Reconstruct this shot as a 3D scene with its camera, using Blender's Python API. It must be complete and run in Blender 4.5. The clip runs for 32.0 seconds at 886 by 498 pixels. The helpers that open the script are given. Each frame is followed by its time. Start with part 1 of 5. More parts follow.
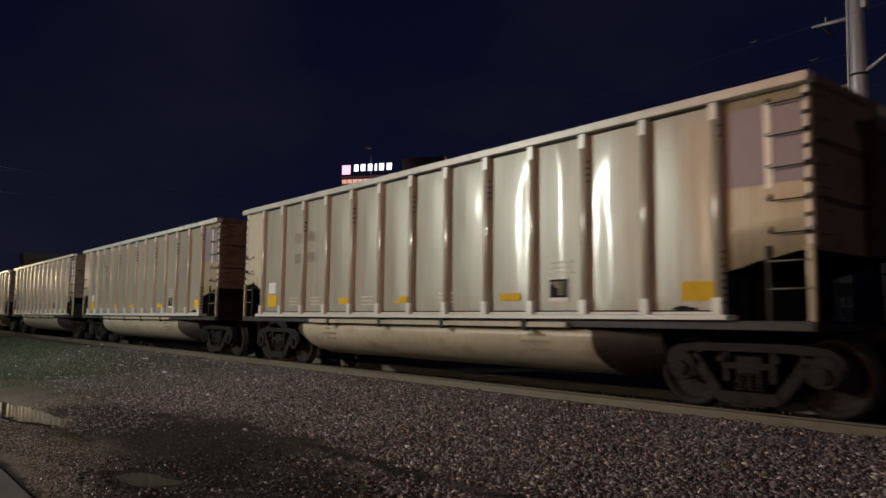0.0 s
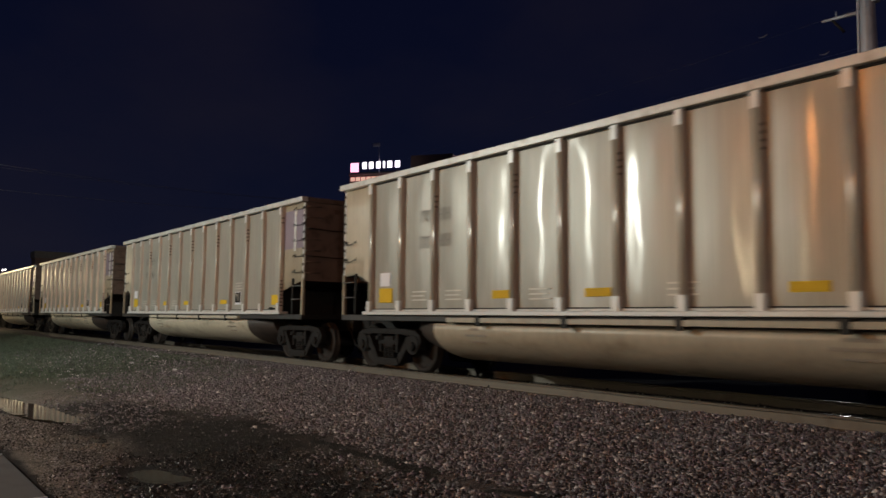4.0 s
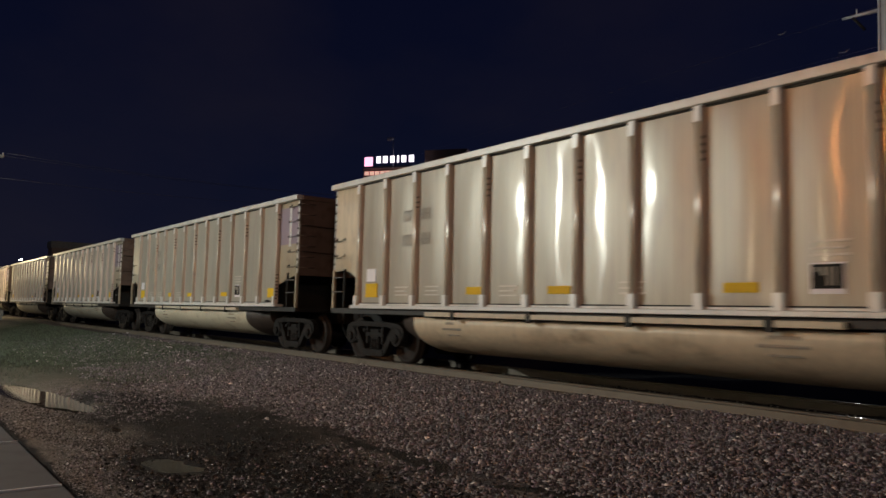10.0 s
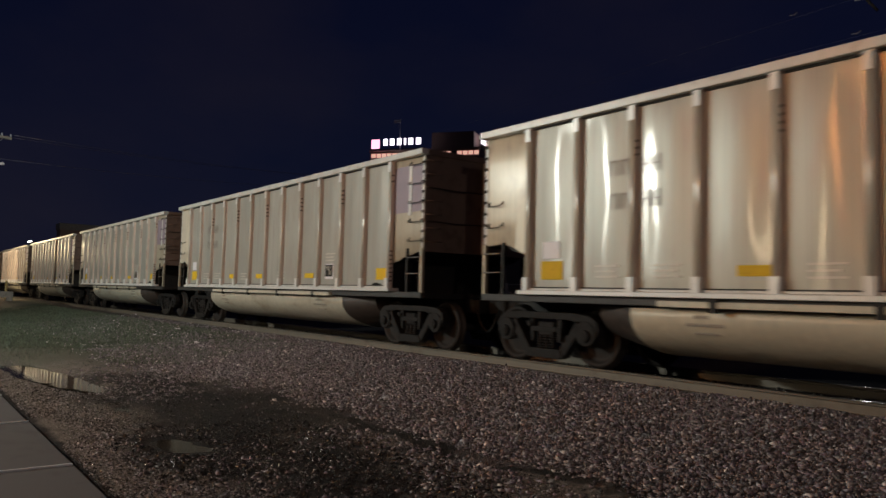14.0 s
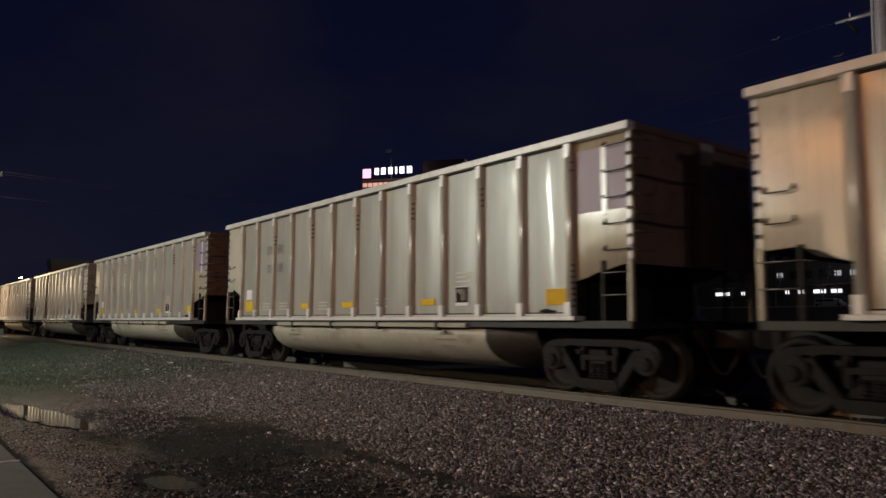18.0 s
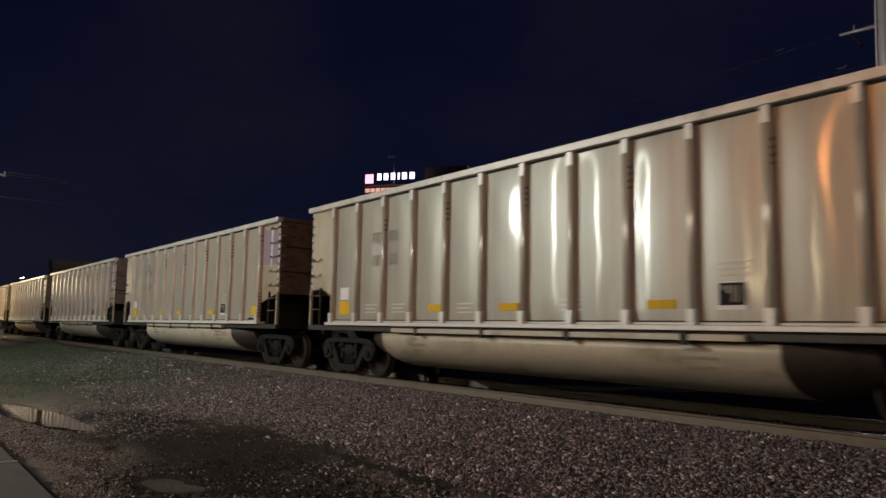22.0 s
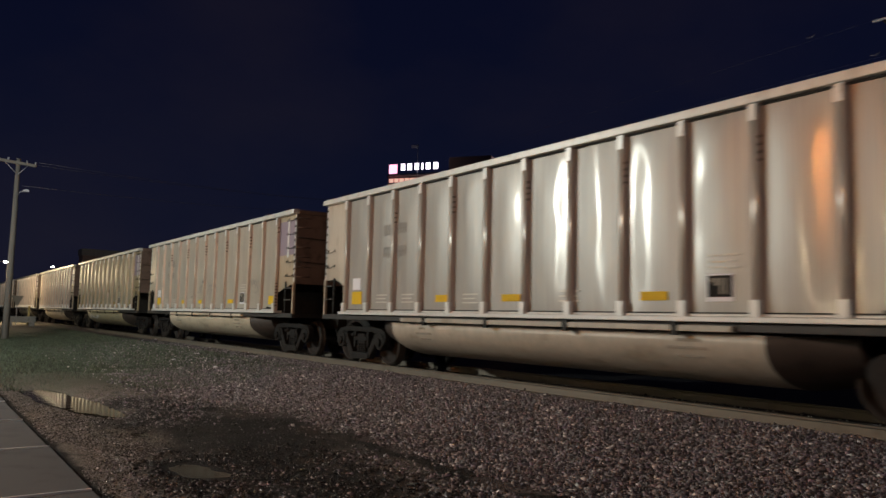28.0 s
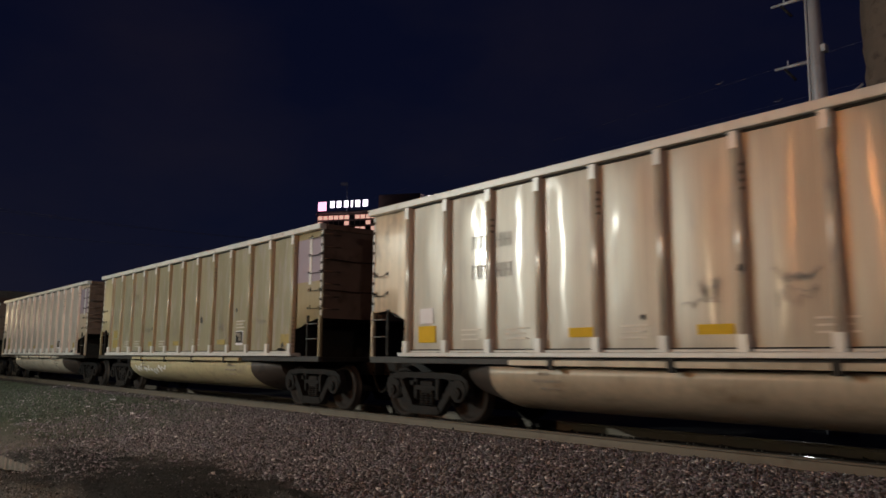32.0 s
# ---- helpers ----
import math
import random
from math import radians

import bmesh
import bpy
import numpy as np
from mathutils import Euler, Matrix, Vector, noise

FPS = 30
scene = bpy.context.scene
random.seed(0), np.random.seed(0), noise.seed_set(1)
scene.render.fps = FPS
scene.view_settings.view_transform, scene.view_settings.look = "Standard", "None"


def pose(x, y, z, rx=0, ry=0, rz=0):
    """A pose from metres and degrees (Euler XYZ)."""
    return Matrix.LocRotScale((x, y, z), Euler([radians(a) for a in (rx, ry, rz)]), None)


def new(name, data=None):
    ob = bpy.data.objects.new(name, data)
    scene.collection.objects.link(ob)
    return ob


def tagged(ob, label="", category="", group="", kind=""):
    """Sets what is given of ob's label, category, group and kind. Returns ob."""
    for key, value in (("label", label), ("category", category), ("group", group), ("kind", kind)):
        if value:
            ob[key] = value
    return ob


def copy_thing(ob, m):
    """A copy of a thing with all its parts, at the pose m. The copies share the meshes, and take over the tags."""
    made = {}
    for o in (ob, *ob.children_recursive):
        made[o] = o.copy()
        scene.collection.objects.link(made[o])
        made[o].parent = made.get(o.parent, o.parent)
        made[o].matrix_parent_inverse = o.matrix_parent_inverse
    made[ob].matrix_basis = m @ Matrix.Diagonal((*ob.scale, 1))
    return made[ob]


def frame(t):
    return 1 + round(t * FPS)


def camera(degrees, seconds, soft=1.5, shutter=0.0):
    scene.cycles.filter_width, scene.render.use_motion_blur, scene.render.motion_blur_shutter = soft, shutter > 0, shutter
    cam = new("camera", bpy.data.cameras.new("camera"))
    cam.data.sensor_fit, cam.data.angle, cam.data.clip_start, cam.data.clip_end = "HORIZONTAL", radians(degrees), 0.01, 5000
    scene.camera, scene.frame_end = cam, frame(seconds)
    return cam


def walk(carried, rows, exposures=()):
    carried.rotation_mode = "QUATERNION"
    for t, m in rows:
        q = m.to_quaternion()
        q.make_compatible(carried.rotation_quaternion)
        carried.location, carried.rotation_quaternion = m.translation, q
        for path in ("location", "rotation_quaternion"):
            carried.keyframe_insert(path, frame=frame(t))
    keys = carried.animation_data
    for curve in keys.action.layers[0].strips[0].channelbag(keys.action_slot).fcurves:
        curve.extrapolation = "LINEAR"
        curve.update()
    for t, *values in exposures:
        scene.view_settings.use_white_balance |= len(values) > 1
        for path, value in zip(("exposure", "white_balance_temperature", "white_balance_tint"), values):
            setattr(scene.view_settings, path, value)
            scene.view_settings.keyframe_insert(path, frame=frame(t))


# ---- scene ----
# ---- camera: a hand-held phone that only turns; eye 1.57 m above the ground, 1.07 m above the rail head ----
def aim(yaw, pitch, roll, dx=0, dy=0, dz=0):
    return pose(dx, dy, EYE + dz, 90 + pitch, 0, yaw) @ pose(0, 0, 0, 0, 0, roll)


EYE = 1.073
cam = camera(62.0, 32.0, soft=1.5, shutter=0.5)
PATH = [
    (0.0, aim(50.77, 5.50, 0.66)),
    (0.5, aim(50.60, 5.62, 0.36)),
    (1.0, aim(50.30, 5.72, 0.09)),
    (1.5, aim(49.70, 5.65, 0.16)),
    (2.0, aim(49.62, 5.29, 0.16)),
    (2.5, aim(49.79, 5.07, 0.33)),
    (3.0, aim(50.37, 4.95, 0.43)),
    (3.5, aim(50.94, 5.11, 0.47)),
    (5.5, aim(52.43, 5.47, 0.83)),
    (6.0, aim(52.58, 5.47, 1.01)),
    (6.5, aim(52.66, 5.48, 1.19)),
    (7.0, aim(52.69, 5.42, 1.28)),
    (7.5, aim(52.76, 5.33, 1.37)),
    (8.0, aim(52.82, 5.20, 1.37)),
    (8.5, aim(52.85, 5.09, 1.42)),
    (9.0, aim(52.75, 5.06, 1.45)),
    (9.5, aim(52.58, 5.03, 1.37)),
    (10.0, aim(52.43, 4.88, 1.33)),
    (10.5, aim(52.48, 4.78, 1.35)),
    (11.0, aim(52.70, 4.64, 1.36)),
    (11.5, aim(52.86, 4.46, 1.29)),
    (12.0, aim(52.98, 4.25, 1.34)),
    (12.5, aim(53.17, 3.98, 1.26)),
    (13.0, aim(53.25, 3.65, 1.23)),
    (13.5, aim(53.17, 3.54, 1.35)),
    (14.0, aim(52.93, 3.53, 1.49)),
    (14.5, aim(52.81, 3.73, 1.39)),
    (15.0, aim(52.80, 3.87, 1.16)),
    (15.5, aim(52.93, 4.23, 0.93)),
    (17.5, aim(52.48, 5.47, 0.19)),
    (18.0, aim(52.41, 5.68, 0.25)),
    (18.5, aim(52.38, 5.81, 0.31)),
    (19.0, aim(52.35, 5.88, 0.38)),
    (19.5, aim(52.25, 6.02, 0.64)),
    (20.0, aim(52.09, 6.02, 0.80)),
    (20.5, aim(52.19, 6.02, 0.97)),
    (21.0, aim(52.28, 6.03, 1.12)),
    (21.5, aim(52.40, 6.10, 1.15)),
    (22.0, aim(52.53, 6.17, 1.06)),
    (22.5, aim(52.77, 6.16, 0.86)),
    (23.0, aim(53.24, 5.80, 0.64)),
    (23.5, aim(53.57, 5.55, 0.63)),
    (24.0, aim(53.91, 5.54, 0.78)),
    (24.5, aim(53.96, 5.65, 1.03)),
    (26.5, aim(54.33, 6.21, 1.27)),
    (27.0, aim(54.27, 5.99, 1.29)),
    (27.5, aim(54.31, 5.65, 1.33)),
    (28.0, aim(54.35, 5.37, 1.38)),
    (28.5, aim(54.24, 5.11, 1.59)),
    (29.0, aim(53.94, 4.98, 1.77)),
    (29.5, aim(53.38, 4.86, 1.94)),
    (30.0, aim(52.82, 5.11, 2.03)),
    (30.5, aim(51.86, 5.33, 2.04, 0.02, 0.002, -0.015)),
    (31.0, aim(50.73, 5.88, 1.72, -0.016, 0.055, -0.005)),
    (31.5, aim(49.89, 7.15, 1.11, 0.001, 0.053, 0.011)),
    (32.0, aim(48.94, 8.34, 0.31, 0.048, 0.037, 0.029)),
]
# the phone's own exposure drifts a little
walk(cam, PATH, [(0.0, 0.0), (5.5, 0.05), (7.0, 0.14), (8.0, 0.0), (12.0, 0.03), (13.0, 0.07), (15.0, 0.07), (18.0, 0.0), (19.0, 0.1), (20.0, 0.0), (24.0, 0.0), (27.0, 0.04), (28.0, 0.15), (29.0, 0.10), (30.0, 0.03), (32.0, 0.0)])

# ---- sky and lamps ----
def night_sky():
    world = bpy.data.worlds.new("night_sky")
    scene.world = world
    world.use_nodes = True
    nt = world.node_tree
    nt.nodes.clear()
    out = nt.nodes.new("ShaderNodeOutputWorld")
    bg = nt.nodes.new("ShaderNodeBackground")
    tc = nt.nodes.new("ShaderNodeTexCoord")
    mp = nt.nodes.new("ShaderNodeMapping")
    mp.inputs["Scale"].default_value = (1.6, 1.6, 3.4)
    cloud = nt.nodes.new("ShaderNodeTexNoise")
    cloud.inputs["Scale"].default_value = 1.5
    cloud.inputs["Detail"].default_value = 5
    ramp = nt.nodes.new("ShaderNodeValToRGB")
    ramp.color_ramp.elements[0].position, ramp.color_ramp.elements[0].color = 0.40, (0.0024, 0.0033, 0.0128, 1)
    ramp.color_ramp.elements[1].position, ramp.color_ramp.elements[1].color = 0.72, (0.0066, 0.0060, 0.0138, 1)
    nt.links.new(tc.outputs["Generated"], mp.inputs["Vector"])
    nt.links.new(mp.outputs["Vector"], cloud.inputs["Vector"])
    nt.links.new(cloud.outputs["Fac"], ramp.inputs["Fac"])
    # the town's glow low over the roofs
    sep = nt.nodes.new("ShaderNodeSeparateXYZ")
    nt.links.new(tc.outputs["Generated"], sep.inputs[0])
    low = nt.nodes.new("ShaderNodeMapRange")
    low.interpolation_type = "SMOOTHSTEP"
    for key, val in (("From Min", 0.0), ("From Max", 0.42), ("To Min", 1.0), ("To Max", 0.0)):
        low.inputs[key].default_value = val
    nt.links.new(sep.outputs["Z"], low.inputs["Value"])
    glow = nt.nodes.new("ShaderNodeMix")
    glow.data_type, glow.blend_type = "RGBA", "ADD"
    glow.inputs["B"].default_value = (0.0019, 0.0025, 0.0038, 1)
    nt.links.new(low.outputs["Result"], glow.inputs["Factor"])
    nt.links.new(ramp.outputs["Color"], glow.inputs["A"])
    nt.links.new(glow.outputs["Result"], bg.inputs["Color"])
    bg.inputs["Strength"].default_value = 1.0
    nt.links.new(bg.outputs["Background"], out.inputs["Surface"])


def lamp(name, place, colour, watts, radius):
    data = bpy.data.lights.new(name, "POINT")
    data.color, data.energy, data.shadow_soft_size = colour, watts, radius
    ob = new(name, data)
    ob.location = place
    return ob


night_sky()
LAMPS = [
    ("street_light_white", (-23.9, -10.5, 6.9), (0.95, 1.0, 0.92), 8100, 0.25),
    ("street_light_sodium", (-10.4, -10.0, 7.2), (1.0, 0.34, 0.08), 1600, 0.26),
    ("street_light_warm", (-11.3, -7.0, 3.0), (1.0, 0.81, 0.52), 620, 0.15),
    ("street_light_near", (24.0, -11.0, 8.5), (1.0, 0.80, 0.70), 2750, 0.3),
]
for row in LAMPS:
    lamp(*row)
lamp("street_light_far", (-64.0, 4.15, 4.25), (1.0, 0.77, 0.46), 1250, 0.15)


# ---- materials ----
def material(name, colour, rough=0.6, metal=0.0, vary=0.15, scale=3.0, fine=60.0, bump=0.15, grime=None, grime_at=0.55,
             stretch=(1, 1, 1), rand=0.0, island=0.0, emit=None, power=0.0, rough_vary=0.1,
             gloss=0.0, gloss_rough=0.15, grain=0.0, tinted=False, streaks=0.0, hues=0.0):
    mat = bpy.data.materials.new(name)
    mat.use_nodes = True
    nt = mat.node_tree
    nd, lk = nt.nodes, nt.links
    bsdf = nd["Principled BSDF"]
    tc = nd.new("ShaderNodeTexCoord")
    mp = nd.new("ShaderNodeMapping")
    mp.inputs["Scale"].default_value = stretch
    lk.new(tc.outputs["Object"], mp.inputs["Vector"])
    info = nd.new("ShaderNodeObjectInfo")
    shift = nd.new("ShaderNodeVectorMath")
    shift.operation = "ADD"
    wide = nd.new("ShaderNodeMath")
    wide.operation = "MULTIPLY"
    wide.inputs[1].default_value = 37.0
    lk.new(info.outputs["Random"], wide.inputs[0])
    lk.new(mp.outputs["Vector"], shift.inputs[0])
    lk.new(wide.outputs[0], shift.inputs[1])
    big, small = nd.new("ShaderNodeTexNoise"), nd.new("ShaderNodeTexNoise")
    big.inputs["Scale"].default_value, big.inputs["Detail"].default_value = scale, 4
    small.inputs["Scale"].default_value, small.inputs["Detail"].default_value = fine, 3
    for n in (big, small):
        lk.new(shift.outputs["Vector"], n.inputs["Vector"])
    hsv = nd.new("ShaderNodeHueSaturation")
    hsv.inputs["Color"].default_value = (*colour, 1)
    level = nd.new("ShaderNodeMath")
    level.operation = "MULTIPLY_ADD"
    level.inputs[1].default_value, level.inputs[2].default_value = vary * 2, 1 - vary
    lk.new(big.outputs["Fac"], level.inputs[0])
    last = level
    for src, amount in ((info.outputs["Random"], rand), (None, island)):
        if amount:
            if src is None:
                geo = nd.new("ShaderNodeNewGeometry")
                src = geo.outputs["Random Per Island"]
            m = nd.new("ShaderNodeMath")
            m.operation = "MULTIPLY_ADD"
            m.inputs[1].default_value, m.inputs[2].default_value = amount * 2, 1 - amount
            lk.new(src, m.inputs[0])
            mul = nd.new("ShaderNodeMath")
            mul.operation = "MULTIPLY"
            lk.new(last.outputs[0], mul.inputs[0])
            lk.new(m.outputs[0], mul.inputs[1])
            last = mul
    if hues:
        # each loose stone has its own tinge
        geo = nd.new("ShaderNodeNewGeometry")
        spin = nd.new("ShaderNodeMath")
        spin.operation = "MULTIPLY"
        spin.inputs[1].default_value = 17.0
        lk.new(geo.outputs["Random Per Island"], spin.inputs[0])
        part_of = nd.new("ShaderNodeMath")
        part_of.operation = "FRACT"
        lk.new(spin.outputs[0], part_of.inputs[0])
        for key, lo, hi in (("Hue", 0.5 - hues, 0.5 + hues), ("Saturation", 1.7, 0.5)):
            span = nd.new("ShaderNodeMapRange")
            span.inputs["To Min"].default_value, span.inputs["To Max"].default_value = lo, hi
            lk.new(part_of.outputs[0], span.inputs["Value"])
            lk.new(span.outputs["Result"], hsv.inputs[key])
    lk.new(last.outputs[0], hsv.inputs["Value"])
    colour_out = hsv.outputs["Color"]
    if tinted:
        tint = nd.new("ShaderNodeMix")
        tint.data_type, tint.blend_type = "RGBA", "MULTIPLY"
        tint.inputs["Factor"].default_value = 1.0
        lk.new(colour_out, tint.inputs["A"])
        lk.new(info.outputs["Color"], tint.inputs["B"])
        colour_out = tint.outputs["Result"]
    if grime:
        spots = nd.new("ShaderNodeTexNoise")
        spots.inputs["Scale"].default_value, spots.inputs["Detail"].default_value = scale * 2.3, 8
        lk.new(shift.outputs["Vector"], spots.inputs["Vector"])
        ramp = nd.new("ShaderNodeValToRGB")
        ramp.color_ramp.elements[0].position = grime_at
        ramp.color_ramp.elements[1].position = min(1.0, grime_at + 0.22)
        lk.new(spots.outputs["Fac"], ramp.inputs["Fac"])
        mix = nd.new("ShaderNodeMix")
        mix.data_type = "RGBA"
        lk.new(ramp.outputs["Color"], mix.inputs["Factor"])
        lk.new(colour_out, mix.inputs["A"])
        mix.inputs["B"].default_value = (*grime, 1)
        colour_out = mix.outputs["Result"]
    if streaks:
        # fine dirt that rain has drawn down the sheet
        run = nd.new("ShaderNodeMapping")
        run.inputs["Scale"].default_value = (1.0, 1.0, 0.035)
        lk.new(shift.outputs["Vector"], run.inputs["Vector"])
        lines = nd.new("ShaderNodeTexNoise")
        lines.inputs["Scale"].default_value, lines.inputs["Detail"].default_value = 16.0, 5
        lk.new(run.outputs["Vector"], lines.inputs["Vector"])
        fade = nd.new("ShaderNodeMapRange")
        for key, val in (("From Min", 0.36), ("From Max", 0.68), ("To Min", 1.0), ("To Max", 1.0 - streaks)):
            fade.inputs[key].default_value = val
        lk.new(lines.outputs["Fac"], fade.inputs["Value"])
        worn = nd.new("ShaderNodeMix")
        worn.data_type, worn.blend_type = "RGBA", "MULTIPLY"
        worn.inputs["Factor"].default_value = 1.0
        lk.new(colour_out, worn.inputs["A"])
        lk.new(fade.outputs["Result"], worn.inputs["B"])
        colour_out = worn.outputs["Result"]
    lk.new(colour_out, bsdf.inputs["Base Color"])
    rr = nd.new("ShaderNodeMath")
    rr.operation = "MULTIPLY_ADD"
    rr.inputs[1].default_value, rr.inputs[2].default_value = rough_vary * 2, rough - rough_vary
    lk.new(big.outputs["Fac"], rr.inputs[0])
    lk.new(rr.outputs[0], bsdf.inputs["Roughness"])
    bsdf.inputs["Metallic"].default_value = metal
    if bump:
        bp = nd.new("ShaderNodeBump")
        bp.inputs["Strength"].default_value, bp.inputs["Distance"].default_value = bump, 0.01
        lk.new(small.outputs["Fac"], bp.inputs["Height"])
        lk.new(bp.outputs["Normal"], bsdf.inputs["Normal"])
    if gloss:
        # a thin rolled-metal sheen whose grain runs up the sheet
        sheen = nd.new("ShaderNodeBsdfAnisotropic")
        sheen.inputs["Color"].default_value = (0.95, 0.93, 0.88, 1)
        sheen.inputs["Roughness"].default_value, sheen.inputs["Anisotropy"].default_value = gloss_rough, grain
        up = nd.new("ShaderNodeCombineXYZ")
        up.inputs["Z"].default_value = 1.0
        lk.new(up.outputs[0], sheen.inputs["Tangent"])
        share = nd.new("ShaderNodeMath")
        share.operation = "MULTIPLY_ADD"
        share.inputs[1].default_value, share.inputs[2].default_value = gloss, gloss * 0.5
        lk.new(big.outputs["Fac"], share.inputs[0])
        both = nd.new("ShaderNodeMixShader")
        lk.new(share.outputs[0], both.inputs["Fac"])
        lk.new(bsdf.outputs["BSDF"], both.inputs[1])
        lk.new(sheen.outputs["BSDF"], both.inputs[2])
        lk.new(both.outputs["Shader"], nd["Material Output"].inputs["Surface"])
    if emit:
        bsdf.inputs["Emission Color"].default_value = (*emit, 1)
        bsdf.inputs["Emission Strength"].default_value = power
    return mat


ALU = material("dusty_aluminium", (0.450, 0.435, 0.410), 0.42, 0.20, 0.17, 1.4, 30, 0.02, grime=(0.41, 0.365, 0.315), grime_at=0.50,
               stretch=(2.2, 2.2, 0.45), rand=0.06, rough_vary=0.08, gloss=0.017, gloss_rough=0.145, grain=-0.66, tinted=True, streaks=0.19)
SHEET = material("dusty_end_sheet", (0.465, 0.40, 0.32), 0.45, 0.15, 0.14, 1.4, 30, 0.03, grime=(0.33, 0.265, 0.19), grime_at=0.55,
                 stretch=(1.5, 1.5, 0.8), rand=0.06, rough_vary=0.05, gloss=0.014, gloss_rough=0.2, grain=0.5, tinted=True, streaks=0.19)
# end sheet that reflects more light; the extra brightness is in its base colour
BRIGHT_SHEET = material("brightened_end_sheet", (0.66, 0.59, 0.50), 0.45, 0.1, 0.14, 1.4, 30, 0.03, grime=(0.46, 0.385, 0.30), grime_at=0.55,
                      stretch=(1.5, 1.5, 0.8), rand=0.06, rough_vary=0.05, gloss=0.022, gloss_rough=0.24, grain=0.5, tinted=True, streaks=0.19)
# dirty post sides, their colour raised to replace lamp light they don't get
POST = material("brightened_dirty_post", (0.68, 0.56, 0.515), 0.55, 0.0, 0.18, 2.0, 40, 0.06, grime=(0.56, 0.43, 0.385), grime_at=0.5, stretch=(2, 2, 0.7), rand=0.10, tinted=True, streaks=0.25,
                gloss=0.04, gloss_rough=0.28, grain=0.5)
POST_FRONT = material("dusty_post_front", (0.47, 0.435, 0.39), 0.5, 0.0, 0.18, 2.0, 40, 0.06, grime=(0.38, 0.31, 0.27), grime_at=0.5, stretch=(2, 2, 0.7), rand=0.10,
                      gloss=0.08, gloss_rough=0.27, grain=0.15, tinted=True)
# clean sills and ladder parts; on post gussets it paints in caught light
CLEAN_LIT = material("clean_and_lit_aluminium", (0.68, 0.675, 0.655), 0.42, 0.1, 0.12, 4.0, 50, 0.04, grime=(0.46, 0.43, 0.39), grime_at=0.6, rand=0.08, gloss=0.03, gloss_rough=0.25)
CHORD = material("chord_aluminium", (0.60, 0.59, 0.56), 0.42, 0.1, 0.28, 2.5, 40, 0.04, grime=(0.38, 0.34, 0.29), grime_at=0.57, rand=0.08, gloss=0.02, gloss_rough=0.3)
VIOLET = material("faded_violet_paint", (0.265, 0.212, 0.255), 0.5, 0.1, 0.15, 3.0, 40, 0.05, rand=0.1)
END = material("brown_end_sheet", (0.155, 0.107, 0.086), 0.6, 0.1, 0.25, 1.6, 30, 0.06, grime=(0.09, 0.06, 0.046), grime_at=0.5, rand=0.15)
TUB = material("cream_tub", (0.53, 0.49, 0.42), 0.45, 0.05, 0.2, 0.9, 30, 0.04, grime=(0.30, 0.25, 0.18), grime_at=0.54, stretch=(0.8, 1, 1.6), rand=0.12, streaks=0.16, tinted=True)
# the down-facing tub ends: their shade is put into a dark brown
TUB_END = material("shaded_brown_tub_end", (0.050, 0.038, 0.032), 0.6, 0.1, 0.3, 2.0, 40, 0.08, grime=(0.025, 0.02, 0.018), grime_at=0.5)
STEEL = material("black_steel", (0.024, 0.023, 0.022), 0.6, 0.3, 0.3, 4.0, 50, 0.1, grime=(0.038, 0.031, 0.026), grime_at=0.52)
TRUCK = material("rusty_truck_steel", (0.022, 0.0203, 0.0197), 0.65, 0.2, 0.3, 4.0, 60, 0.15, grime=(0.012, 0.010, 0.009), grime_at=0.50, rand=0.12)
BEAM = material("worn_grey_beam", (0.040, 0.038, 0.036), 0.6, 0.2, 0.35, 2.0, 40, 0.1, grime=(0.028, 0.026, 0.025), grime_at=0.5)
SLOT = material("reddish_slot", (0.10, 0.066, 0.055), 0.7, 0.0, 0.3, 4.0, 50, 0.1)
GRIP = material("dull_grab_iron", (0.16, 0.15, 0.14), 0.5, 0.3, 0.2, 5.0, 50, 0.05)
SOOT = material("sooty_black_steel", (0.014, 0.013, 0.012), 0.7, 0.0, 0.3, 4.0, 50, 0.1)
WHEEL = material("wheel_steel", (0.027, 0.0225, 0.0205), 0.65, 0.1, 0.25, 5.0, 60, 0.08, grime=(0.033, 0.026, 0.021), grime_at=0.55)
TREAD = material("worn_tread", (0.045, 0.040, 0.036), 0.55, 0.6, 0.1, 5.0, 60, 0.02)
YELLOW = material("yellow_reflector", (0.70, 0.45, 0.03), 0.6, 0.0, 0.14, 6.0, 60, 0.02, grime=(0.44, 0.29, 0.05), grime_at=0.62)
for dull, amount in ((YELLOW, 0.12), (TRUCK, 0.15), (WHEEL, 0.15), (STEEL, 0.2), (SOOT, 0.15)):
    dull.node_tree.nodes["Principled BSDF"].inputs["Specular IOR Level"].default_value = amount
WHITE = material("white_sticker", (0.78, 0.76, 0.80), 0.5, 0.0, 0.08, 8.0, 60, 0.02)
INK = material("black_stencil", (0.235, 0.22, 0.195), 0.6, 0.1, 0.2, 8.0, 60, 0.02)
INK_FAINT = material("grey_stencil", (0.27, 0.24, 0.195), 0.6, 0.0, 0.2, 8.0, 60, 0.02)
FADED = material("faded_stencil", (0.60, 0.56, 0.50), 0.6, 0.2, 0.2, 8.0, 60, 0.02)
RAIL = material("rail_rust", (0.150, 0.130, 0.104), 0.6, 0.35, 0.2, 1.0, 45, 0.12, grime=(0.09, 0.07, 0.052), grime_at=0.56)
SHINY = material("rail_head", (0.50, 0.47, 0.43), 0.13, 0.95, 0.15, 0.8, 40, 0.01, rough_vary=0.04)
